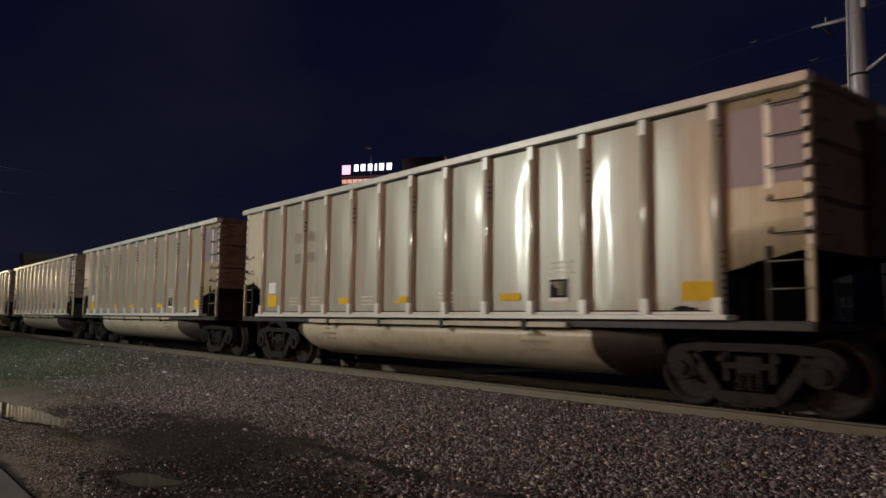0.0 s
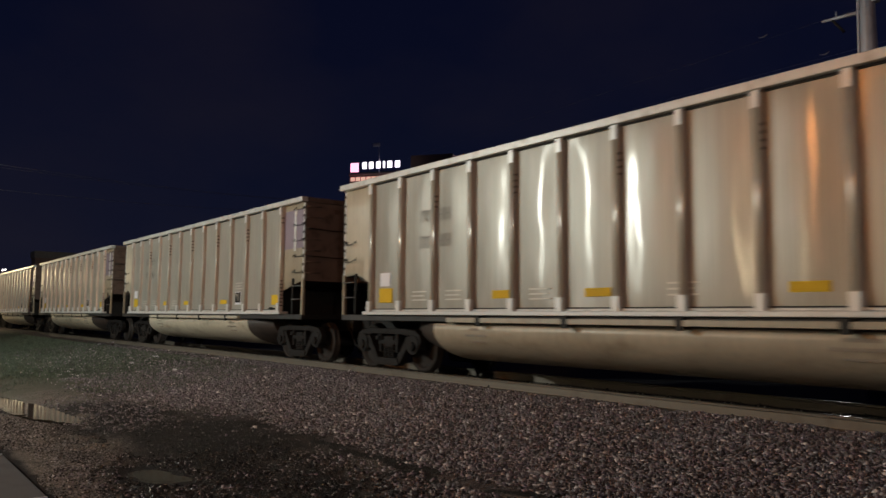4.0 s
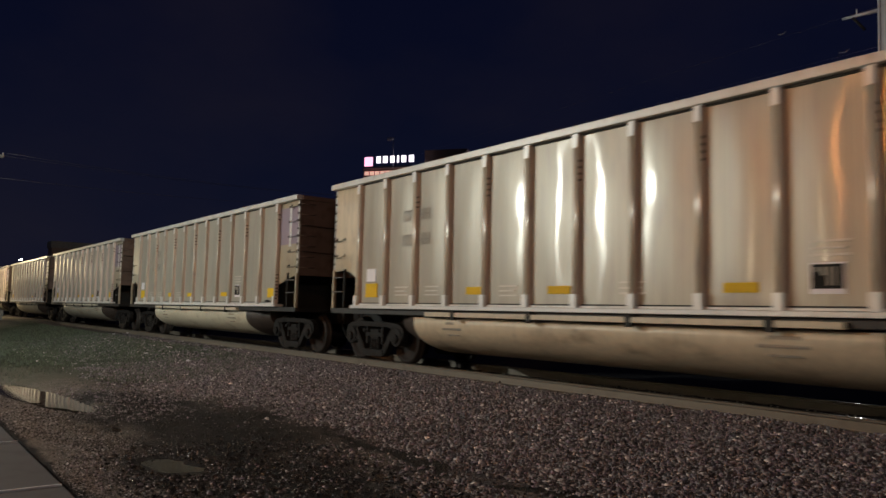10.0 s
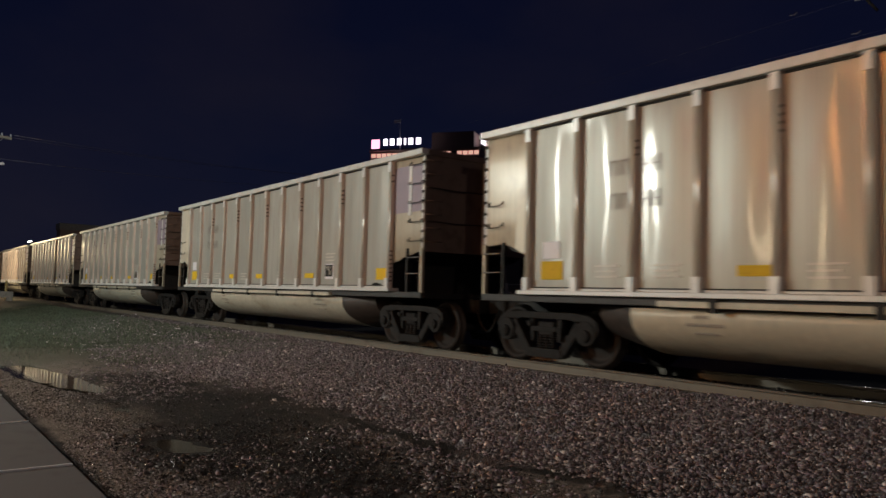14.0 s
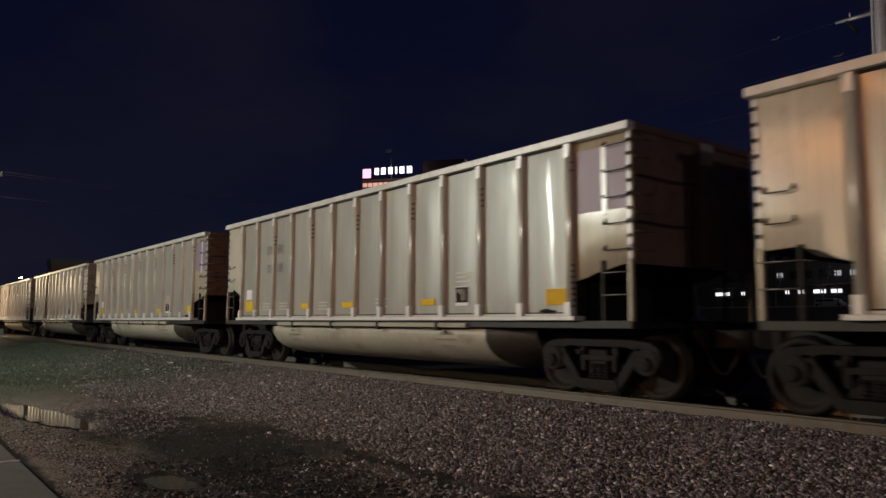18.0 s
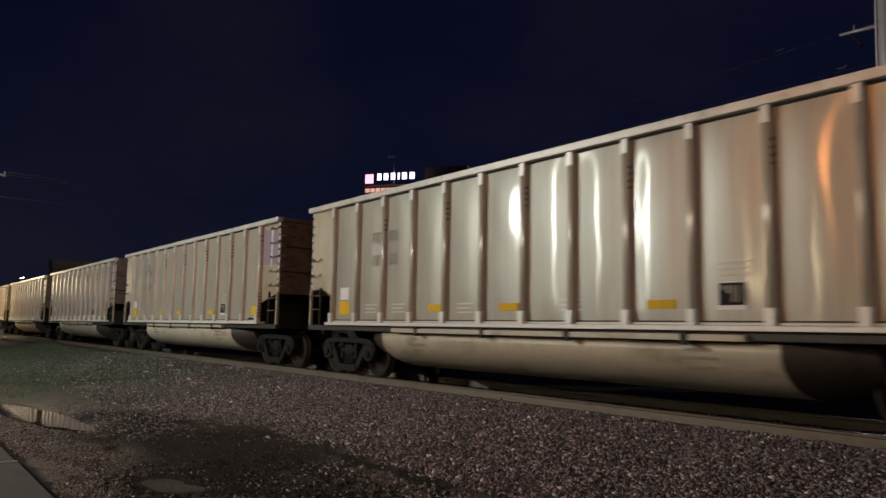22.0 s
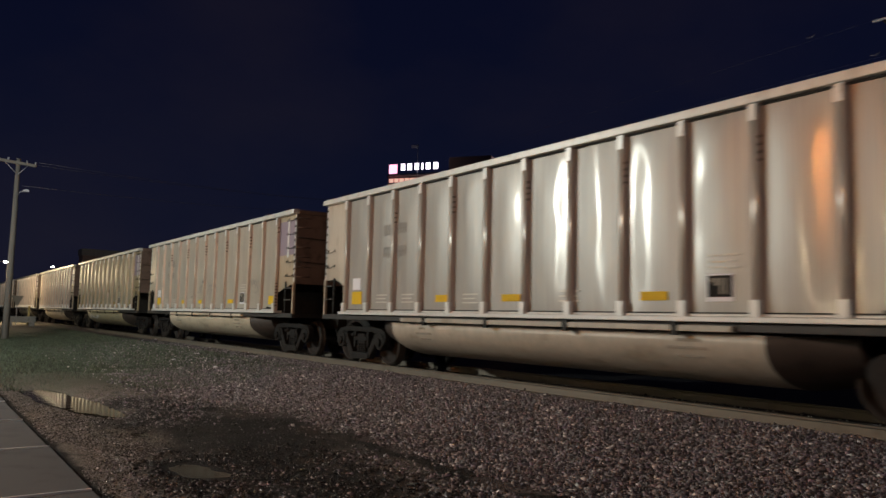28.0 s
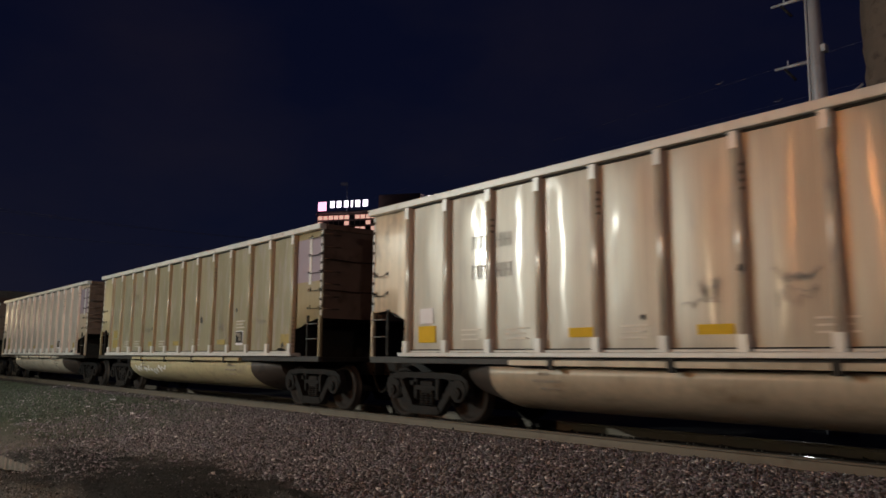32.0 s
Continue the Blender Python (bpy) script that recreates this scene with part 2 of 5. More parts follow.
TIE = material("creosote_tie", (0.06, 0.045, 0.035), 0.85, 0.0, 0.3, 3.0, 40, 0.4, stretch=(1, 0.2, 1), rand=0.2)
STONE = material("ballast_stone", (0.180, 0.157, 0.166), 0.55, 0.0, 0.25, 6.0, 90, 0.2, island=0.7, hues=0.10)
# ballast under the train, with the shade there put into its colour
SHADED_STONE = material("shaded_ballast_stone", (0.030, 0.027, 0.025), 0.6, 0.0, 0.25, 6.0, 90, 0.2, island=0.5)
LIGHT_STONE = material("light_ballast_stone", (0.32, 0.295, 0.30), 0.55, 0.0, 0.2, 6.0, 90, 0.12, island=0.4)
WET_STONE = material("wet_grit", (0.040, 0.036, 0.033), 0.13, 0.0, 0.3, 6.0, 90, 0.25, island=0.6)
PALE = material("pale_stone", (0.62, 0.57, 0.56), 0.6, 0.0, 0.15, 6.0, 90, 0.25, island=0.2)
CONCRETE = material("grey_concrete", (0.098, 0.101, 0.108), 0.8, 0.0, 0.14, 1.2, 80, 0.2, grime=(0.065, 0.066, 0.07), grime_at=0.54, rand=0.05)
JOINT = material("pale_joint_filler", (0.68, 0.71, 0.74), 0.7, 0.0, 0.2, 3.0, 40, 0.05)
PALE_CONCRETE = material("pale_concrete", (0.30, 0.285, 0.26), 0.85, 0.0, 0.18, 2.0, 60, 0.2, grime=(0.19, 0.175, 0.155), grime_at=0.52)
FADED_YELLOW = material("faded_yellow_paint", (0.55, 0.44, 0.18), 0.6, 0.0, 0.15, 4.0, 40, 0.05, grime=(0.40, 0.33, 0.2), grime_at=0.55)
SIGN_BACK = material("sign_back", (0.22, 0.21, 0.18), 0.6, 0.2, 0.15, 3.0, 40, 0.05)
GALV = material("galvanised_steel", (0.52, 0.52, 0.56), 0.5, 0.4, 0.12, 2.0, 40, 0.04, grime=(0.36, 0.36, 0.40), grime_at=0.58)
TIMBER = material("weathered_pole_timber", (0.24, 0.22, 0.20), 0.85, 0.0, 0.2, 4.0, 50, 0.3, stretch=(4, 4, 0.3))
WIRE = material("cable", (0.19, 0.18, 0.19), 0.5, 0.5, 0.1, 2.0, 20, 0.0)
LIT_WHITE = material("lit_white", (0.9, 0.9, 0.9), 0.5, emit=(0.98, 0.88, 1.0), power=2.4)
LIT_PINK = material("lit_pink", (0.9, 0.5, 0.6), 0.5, emit=(1.0, 0.42, 0.60), power=1.9)
LIT_WARM = material("lit_window_warm", (0.8, 0.6, 0.4), 0.5, emit=(1.0, 0.52, 0.42), power=0.75)
LIT_COOL = material("lit_cool", (0.8, 0.8, 0.9), 0.5, emit=(0.95, 0.97, 1.0), power=0.30)
LIT_SHOP = material("lit_shop_window", (0.9, 0.9, 0.95), 0.5, emit=(0.96, 0.97, 1.0), power=1.2)
LIT_LAMP = material("lamp_glow", (1, 1, 1), 0.5, emit=(1.0, 0.96, 0.92), power=14.0)
TOWER = material("tower_brown", (0.16, 0.10, 0.085), 0.8, 0.0, 0.2, 0.05, 1.0, 0.1)
DIM = material("sooty_plaster", (0.07, 0.06, 0.058), 0.85, 0.0, 0.2, 0.4, 12, 0.2)
BRICK = material("dark_brick", (0.30, 0.21, 0.18), 0.85, 0.0, 0.2, 0.4, 12, 0.2)


# ---- building tools ----
def box_into(bm, x0, x1, y0, y1, z0, z1, mat=0):
    v = [bm.verts.new(p) for p in ((x0, y0, z0), (x1, y0, z0), (x1, y1, z0), (x0, y1, z0), (x0, y0, z1), (x1, y0, z1), (x1, y1, z1), (x0, y1, z1))]
    faces = [bm.faces.new([v[i] for i in q]) for q in ((3, 2, 1, 0), (4, 5, 6, 7), (0, 1, 5, 4), (1, 2, 6, 5), (2, 3, 7, 6), (3, 0, 4, 7))]
    for f in faces:
        f.material_index = mat
    return faces


def prism_into(bm, outline, a, b, axis="y", mat=0):
    """A closed outline in the two other axes, drawn out from a to b along axis."""
    def at(p, d):
        return {"x": (d, p[0], p[1]), "y": (p[0], d, p[1]), "z": (p[0], p[1], d)}[axis]
    lo, hi = [bm.verts.new(at(p, a)) for p in outline], [bm.verts.new(at(p, b)) for p in outline]
    n = len(outline)
    made = [bm.faces.new(lo), bm.faces.new(hi[::-1])]
    made += [bm.faces.new((lo[i], hi[i], hi[(i + 1) % n], lo[(i + 1) % n])) for i in range(n)]
    for f in made:
        f.material_index = mat
    return made


def tube_into(bm, a, b, r0, r1=None, sides=10, mat=0, caps=True):
    a, b = Vector(a), Vector(b)
    r1 = r0 if r1 is None else r1
    q = (b - a).to_track_quat("Z", "Y")
    ring = lambda c, r: [bm.verts.new(c + q @ Vector((r * math.cos(i * math.tau / sides), r * math.sin(i * math.tau / sides), 0))) for i in range(sides)]
    lo, hi = ring(a, r0), ring(b, r1)
    made = [bm.faces.new((lo[i], lo[(i + 1) % sides], hi[(i + 1) % sides], hi[i])) for i in range(sides)]
    for f in made:
        f.smooth = True
    if caps:
        made += [bm.faces.new(lo[::-1]), bm.faces.new(hi)]
    for f in made:
        f.material_index = mat


def sweep_into(bm, path, r, sides=6, mat=0):
    """One connected tube along a path."""
    path = [Vector(p) for p in path]
    rings = []
    for i, p in enumerate(path):
        d = path[min(i + 1, len(path) - 1)] - path[max(i - 1, 0)]
        q = d.to_track_quat("Z", "Y")
        rings.append([bm.verts.new(p + q @ Vector((r * math.cos(k * math.tau / sides), r * math.sin(k * math.tau / sides), 0))) for k in range(sides)])
    for a, b in zip(rings, rings[1:]):
        for k in range(sides):
            f = bm.faces.new((a[k], a[(k + 1) % sides], b[(k + 1) % sides], b[k]))
            f.smooth, f.material_index = True, mat
    bm.faces.new(rings[0][::-1])
    bm.faces.new(rings[-1])


def soften(bm, width, segments=2):
    bmesh.ops.remove_doubles(bm, verts=bm.verts, dist=1e-5)
    bmesh.ops.recalc_face_normals(bm, faces=bm.faces)
    edges = [e for e in bm.edges if len(e.link_faces) == 2 and e.calc_face_angle(0) > 0.5]
    bmesh.ops.bevel(bm, geom=edges, offset=width, segments=segments, affect="EDGES", profile=0.5, clamp_overlap=True)


def mesh_of(name, bm, mats):
    bmesh.ops.recalc_face_normals(bm, faces=bm.faces)
    me = bpy.data.meshes.new(name)
    bm.to_mesh(me)
    bm.free()
    for m in mats if isinstance(mats, (list, tuple)) else [mats]:
        me.materials.append(m)
    return me


def part(name, bm, mats, parent, label="", at=None):
    me = bm if isinstance(bm, bpy.types.Mesh) else mesh_of(name, bm, mats)
    ob = new(name, me)
    ob.parent = parent
    if at is not None:
        ob.matrix_basis = at
    return tagged(ob, label)


def thing(name, label, category, group="", kind="", at=None):
    ob = new(name)
    if at is not None:
        ob.matrix_basis = at
    return tagged(ob, label, category, group, kind)


def solid(name, bm, mats, label, category="", group="", kind="", at=None):
    ob = new(name, mesh_of(name, bm, mats))
    if at is not None:
        ob.matrix_basis = at
    return tagged(ob, label, category, group, kind)


def box_bm(x0, x1, y0, y1, z0, z1, bevel=0.0):
    bm = bmesh.new()
    box_into(bm, x0, x1, y0, y1, z0, z1)
    if bevel:
        soften(bm, bevel)
    return bm


# ---- ground ----
TRACK = 9.61          # the track's centre line
GROUND = -0.50


def hollow(x, y):
    """The dips in which the puddles stand."""
    d = 0.0
    for cx, cy, rx, ry, deep in ((-15.1, 2.43, 4.6, 1.05, 0.096), (-15.1, 2.43, 2.7, 0.62, 0.062), (-13.2, 2.66, 1.4, 0.5, 0.05), (-17.1, 2.22, 1.4, 0.46, 0.06), (-7.52, 2.46, 0.60, 0.36, 0.032), (-10.1, 2.52, 0.34, 0.15, 0.024)):
        r = ((x - cx) / rx) ** 2 + ((y - cy - 0.10 * (x - cx)) / ry) ** 2
        d += deep * max(0.0, 1 - r)
    return d


def ground_z(x, y):
    if y > TRACK:
        y = 2 * TRACK - y
    k = min(1.0, max(0.0, (y - 4.6) / (8.0 - 4.6)))
    k = k * k * (3 - 2 * k)
    road = min(1.0, max(0.0, (-46.5 - x) / 6.0)) * min(1.0, max(0.0, (x + 90) / 20.0))
    road = road * road * (3 - 2 * road)
    z = (GROUND + 0.325 * k) * (1 - 0.85 * road)
    if y > 8.95:
        z -= 0.045 * min(1.0, (y - 8.95) / 0.1)
    elif y > 8.2:
        z += (0.006 + 0.024 * min(1.0, max(0.0, (x + 9.0) / 5.0)) + 0.022 * noise.noise((x * 2.3, 4.0, 1.0))) * min(1.0, (y - 8.2) / 0.4)
    return z - hollow(x, y)


def lumps(x, y):
    """The unevenness of the trodden ground."""
    if not (-60 < x < 12 and 1.5 < y < 16):
        return 0.0
    edge = min(1.0, (y - 1.5) / 0.8)
    return edge * (0.022 * noise.noise((x * 0.9, y * 0.9, 0)) + 0.014 * noise.noise((x * 3.1, y * 3.1, 5)) + 0.008 * noise.noise((x * 9, y * 9, 2)))


def ground_material():
    """Gravel, dirt, wet mud and grass, each where the plan has it, with ragged borders."""
    mat = bpy.data.materials.new("wet_gravel_and_grass")
    mat.use_nodes = True
    nt = mat.node_tree
    nd, lk = nt.nodes, nt.links
    bsdf = nd["Principled BSDF"]
    tc = nd.new("ShaderNodeTexCoord")
    plan = tc.outputs["Object"]

    def noise_tex(scale, detail, src=plan):
        n = nd.new("ShaderNodeTexNoise")
        n.inputs["Scale"].default_value, n.inputs["Detail"].default_value = scale, detail
        lk.new(src, n.inputs["Vector"])
        return n

    def vec(op, a, b):
        n = nd.new("ShaderNodeVectorMath")
        n.operation = op
        for k, val in enumerate((a, b)):
            if isinstance(val, tuple):
                n.inputs[k].default_value = val
            else:
                lk.new(val, n.inputs[k])
        return n

    def num(op, a, b):
        n = nd.new("ShaderNodeMath")
        n.operation = op
        for k, val in enumerate((a, b)):
            if isinstance(val, (int, float)):
                n.inputs[k].default_value = val
            else:
                lk.new(val, n.inputs[k])
        return n.outputs[0]

    def smooth(src, lo, hi):
        m = nd.new("ShaderNodeMapRange")
        m.interpolation_type = "SMOOTHSTEP"
        flip = lo > hi
        m.inputs["From Min"].default_value, m.inputs["From Max"].default_value = min(lo, hi), max(lo, hi)
        if flip:
            m.inputs["To Min"].default_value, m.inputs["To Max"].default_value = 1.0, 0.0
        lk.new(src, m.inputs["Value"])
        return m.outputs["Result"]

    def mix(fac, a, b):
        m = nd.new("ShaderNodeMix")
        m.data_type = "RGBA"
        lk.new(fac, m.inputs["Factor"])
        for key, val in (("A", a), ("B", b)):
            if isinstance(val, tuple):
                m.inputs[key].default_value = (*val, 1)
            else:
                lk.new(val, m.inputs[key])
        return m.outputs["Result"]

    # the plan, shaken by noise so that no border is straight
    wide, mid = noise_tex(0.7, 5), noise_tex(3.5, 6)
    shake = vec("MULTIPLY", vec("SUBTRACT", wide.outputs["Color"], (0.5, 0.5, 0.5)).outputs[0], (3.4, 2.6, 0))
    shake2 = vec("MULTIPLY", vec("SUBTRACT", mid.outputs["Color"], (0.5, 0.5, 0.5)).outputs[0], (1.0, 0.8, 0))
    place = vec("ADD", vec("ADD", plan, shake.outputs[0]).outputs[0], shake2.outputs[0]).outputs[0]
    sep = nd.new("ShaderNodeSeparateXYZ")
    lk.new(place, sep.inputs[0])
    x, y = sep.outputs["X"], sep.outputs["Y"]

    def patch(cx, cy, rx, ry, soft=0.35):
        d = vec("MULTIPLY", vec("SUBTRACT", place, (cx, cy, 0)).outputs[0], (1 / rx, 1 / ry, 0))
        n = nd.new("ShaderNodeVectorMath")
        n.operation = "LENGTH"
        lk.new(d.outputs[0], n.inputs[0])
        return smooth(n.outputs["Value"], 1 + soft, 1 - soft)

    pebble = nd.new("ShaderNodeTexVoronoi")
    pebble.inputs["Scale"].default_value = 30
    lk.new(plan, pebble.inputs["Vector"])
    grey = nd.new("ShaderNodeRGBToBW")
    lk.new(pebble.outputs["Color"], grey.inputs["Color"])
    fine, grit = noise_tex(28, 6), noise_tex(110, 3)
    dirt = mix(smooth(fine.outputs["Fac"], 0.35, 0.65), (0.080, 0.070, 0.061), (0.225, 0.196, 0.172))
    dirt = mix(num("MULTIPLY", smooth(mid.outputs["Fac"], 0.48, 0.66), 0.7), dirt, (0.040, 0.032, 0.027))
    dirt = mix(num("MULTIPLY", smooth(grey.outputs[0], 0.55, 0.9), 0.45), dirt, (0.30, 0.265, 0.235))
    dirt = mix(smooth(grit.outputs["Fac"], 0.54, 0.68), dirt, (0.42, 0.375, 0.33))
    gravel = mix(grey.outputs[0], (0.060, 0.050, 0.049), (0.165, 0.138, 0.134))
    mud = mix(smooth(fine.outputs["Fac"], 0.35, 0.7), (0.009, 0.008, 0.007), (0.028, 0.023, 0.019))
    mud = mix(num("MULTIPLY", smooth(noise_tex(1.6, 5).outputs["Fac"], 0.56, 0.70), 0.5), mud, (0.045, 0.037, 0.030))
    grass = mix(smooth(fine.outputs["Fac"], 0.3, 0.7), (0.036, 0.056, 0.032), (0.100, 0.132, 0.086))
    pale = mix(fine.outputs["Fac"], (0.090, 0.092, 0.066), (0.165, 0.160, 0.120))
    base = mix(smooth(y, 4.1, 5.0), dirt, gravel)
    pools = [patch(-10.0, 3.55, 2.8, 1.35), patch(-7.0, 3.05, 2.5, 0.98), patch(-12.6, 3.45, 2.2, 0.85), patch(-5.0, 2.9, 1.3, 0.75), patch(-6.6, 4.66, 2.6, 0.22), patch(-4.3, 4.78, 0.9, 0.18)]
    wet = pools[0]
    for pool in pools[1:]:
        wet = num("MAXIMUM", wet, pool)
    base = mix(wet, base, mud)
    turf = num("MULTIPLY", smooth(x, -17.5, -21.5), smooth(y, 8.4, 7.4))
    base = mix(num("MULTIPLY", turf, 0.92), base, grass)
    base = mix(num("MULTIPLY", patch(-18.9, 3.2, 2.2, 1.6), 0.85), base, pale)
    base = mix(num("MULTIPLY", patch(-58.0, 5.2, 9.5, 2.8), 0.85), base, (0.33, 0.28, 0.22))
    base = mix(smooth(y, 12.5, 14.5), base, mix(fine.outputs["Fac"], (0.020, 0.019, 0.018), (0.040, 0.037, 0.034)))
    true = nd.new("ShaderNodeSeparateXYZ")
    lk.new(vec("ADD", plan, vec("MULTIPLY", shake2.outputs[0], (0, 0.28, 0)).outputs[0]).outputs[0], true.inputs[0])
    # a narrow near-black band along the pavement's edge
    seam = num("MULTIPLY", smooth(true.outputs["Y"], 1.36, 1.40), smooth(true.outputs["Y"], 1.55, 1.45))
    # the train's shade on the ground between the rails, painted near-black
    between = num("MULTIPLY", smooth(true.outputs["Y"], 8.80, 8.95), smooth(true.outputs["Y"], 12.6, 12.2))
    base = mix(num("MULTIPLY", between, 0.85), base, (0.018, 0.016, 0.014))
    base = mix(seam, base, (0.012, 0.010, 0.009))
    lk.new(base, bsdf.inputs["Base Color"])
    bsdf.inputs["Specular IOR Level"].default_value = 0.3
    rough = nd.new("ShaderNodeMapRange")
    rough.inputs["To Min"].default_value, rough.inputs["To Max"].default_value = 0.85, 0.60
    lk.new(wet, rough.inputs["Value"])
    lk.new(rough.outputs["Result"], bsdf.inputs["Roughness"])
    bp = nd.new("ShaderNodeBump")
    bp.inputs["Strength"].default_value, bp.inputs["Distance"].default_value = 0.8, 0.03
    lk.new(num("ADD", num("SUBTRACT", fine.outputs["Fac"], num("MULTIPLY", pebble.outputs["Distance"], 0.3)), num("MULTIPLY", grit.outputs["Fac"], 0.8)), bp.inputs["Height"])
    lk.new(bp.outputs["Normal"], bsdf.inputs["Normal"])
    return mat


def ground():
    """One sheet to the horizon, fine where the camera looks down on it."""
    xs = [-2500, -900, -400, -200, -120, -90, -70] + [-60 + 2 * i for i in range(15)] + [-30 + 0.25 * i for i in range(48)] + [-18 + 0.1 * i for i in range(150)] + [-3 + 0.25 * i for i in range(12)] + [0.5 * i for i in range(24)] + [14, 20, 40, 100, 300, 900, 2500]
    ys = [-2500, -600, -200, -60, -20, -8, -3, -1, 0] + [0.5, 0.9, 1.2, 1.34] + [1.45 + 0.09 * i for i in range(45)] + [5.5 + 0.2 * i for i in range(50)] + [16, 18, 22, 30, 50, 90, 200, 600, 2500]
    verts, faces = [], []
    for x in xs:
        for y in ys:
            verts.append((x, y, ground_z(x, y) + lumps(x, y)))
    n = len(ys)
    for i in range(len(xs) - 1):
        for j in range(n - 1):
            faces.append((i * n + j, (i + 1) * n + j, (i + 1) * n + j + 1, i * n + j + 1))
    me = bpy.data.meshes.new("ground")
    me.from_pydata(verts, [], faces)
    me.shade_smooth()
    me.materials.append(ground_material())
    tagged(new("ground", me), "wet gravel, mud and patchy grass beside the railway", "ground", kind="structure")


ground()


# ---- track ----
def rail_bm(x0, x1):
    half = [(0.075, 0.0), (0.075, 0.012), (0.012, 0.032), (0.009, 0.135), (0.034, 0.148), (0.036, 0.172), (0.026, 0.181)]
    outline = half + [(-x, z) for x, z in half[::-1]]
    bm = bmesh.new()
    made = prism_into(bm, [(y, z - 0.181) for y, z in outline], x0, x1, "x")
    for f in made[2:]:
        zs = [v.co.z for v in f.verts]
        if min(zs) > -0.011:
            f.material_index = 1
    return bm


def track():
    rails = thing("railway_track", "rusty steel rails on ballasted timber ties", "railway track", kind="structure")
    for side in (-1, 1):
        for k in range(12):
            x1 = 14.0 - 16.0 * k
            part("rail", rail_bm(x1 - 15.992, x1), (RAIL, SHINY), rails, at=pose(0, TRACK + side * 0.7535, 0))
    tie = mesh_of("tie", box_bm(-0.115, 0.115, -1.30, 1.30, -0.36, -0.190, 0.015), TIE)
    clip = bmesh.new()
    box_into(clip, -0.09, 0.09, -0.18, 0.18, -0.192, -0.175)
    for sx in (-0.05, 0.05):
        for sy in (-0.1, 0.1):
            box_into(clip, sx - 0.012, sx + 0.012, sy - 0.02, sy + 0.02, -0.175, -0.145)
    clip = mesh_of("tie_plate", clip, RAIL)
    for k in range(130):
        x = 8.0 - 0.52 * k
        ob = part("tie", tie, None, rails, at=pose(x, TRACK + random.uniform(-0.04, 0.04), random.uniform(-0.01, 0.004), 0, 0, random.uniform(-0.8, 0.8)))
        if k < 70:
            for side in (1,):
                part("tie_plate", clip, None, rails, at=pose(x, TRACK + side * 0.7535, 0))


track()


# ---- coal gondola ----
LEN, HALF, TOP, SILL = 14.43, 1.60, 3.844, 1.143
POSTS = [1.16 + 1.0142 * i for i in range(13)]
PITCH = 16.18
RADIUS = 0.457
END_POST = 0.0         # the end post stands on the car's middle line


def panel_mesh(seed, width, z0, z1):
    """A sheet clamped between two posts and bulged by its loads, with its own dents; it faces -y."""
    rnd = random.Random(seed)
    amp, lean, low = rnd.uniform(0.013, 0.024), rnd.uniform(-0.35, 0.35), rnd.uniform(-0.3, 0.3)
    flat = rnd.uniform(3.0, 7.0)
    nu, nv = 20, 26
    bm = bmesh.new()
    grid = []
    for j in range(nv + 1):
        v = 2 * j / nv - 1
        row = []
        for i in range(nu + 1):
            u = 2 * i / nu - 1
            swell = (1 - u * u) ** 2 * (1 - abs(v) ** flat) * (1 + lean * u + low * v)
            dent = (0.0045 * noise.noise((u * 1.1 + seed * 7.7, v * 1.7, seed)) + 0.0016 * noise.noise((u * 2.6, v * 4.1 + seed * 3.1, seed))) * (1 - u * u)
            row.append(bm.verts.new((u * width / 2, -amp * swell - dent, z0 + (z1 - z0) * (v + 1) / 2)))
        grid.append(row)
    for j in range(nv):
        for i in range(nu):
            bm.faces.new((grid[j][i], grid[j][i + 1], grid[j + 1][i + 1], grid[j + 1][i])).smooth = True
    back = [bm.verts.new((sx * width / 2, 0.02, z)) for sx, z in ((-1, z0), (1, z0), (1, z1), (-1, z1))]
    bm.faces.new(back[::-1])
    return mesh_of("side_panel", bm, ALU)


def post_mesh():
    """A hat-section post with gussets at its head and foot, coloured paler for the light they catch; front at y = 0."""
    bm = bmesh.new()
    a, b = SILL + 0.03, TOP - 0.122
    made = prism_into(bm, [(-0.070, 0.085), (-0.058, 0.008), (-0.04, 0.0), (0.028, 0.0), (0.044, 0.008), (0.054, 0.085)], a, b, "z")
    # fronts get their own material; the sides keep the brightened one
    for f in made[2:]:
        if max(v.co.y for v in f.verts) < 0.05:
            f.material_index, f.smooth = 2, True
    for z0, z1, d, w in ((b - 0.20, b, -0.012, 0.045), (a, a + 0.20, -0.026, 0.052)):
        prism_into(bm, [(-0.036 - w, 0.03), (-0.026 - w, d), (w - 0.012, d), (w, 0.03)], z0, z1, "z", 1)
    return mesh_of("post", bm, (POST, CLEAN_LIT, POST_FRONT))


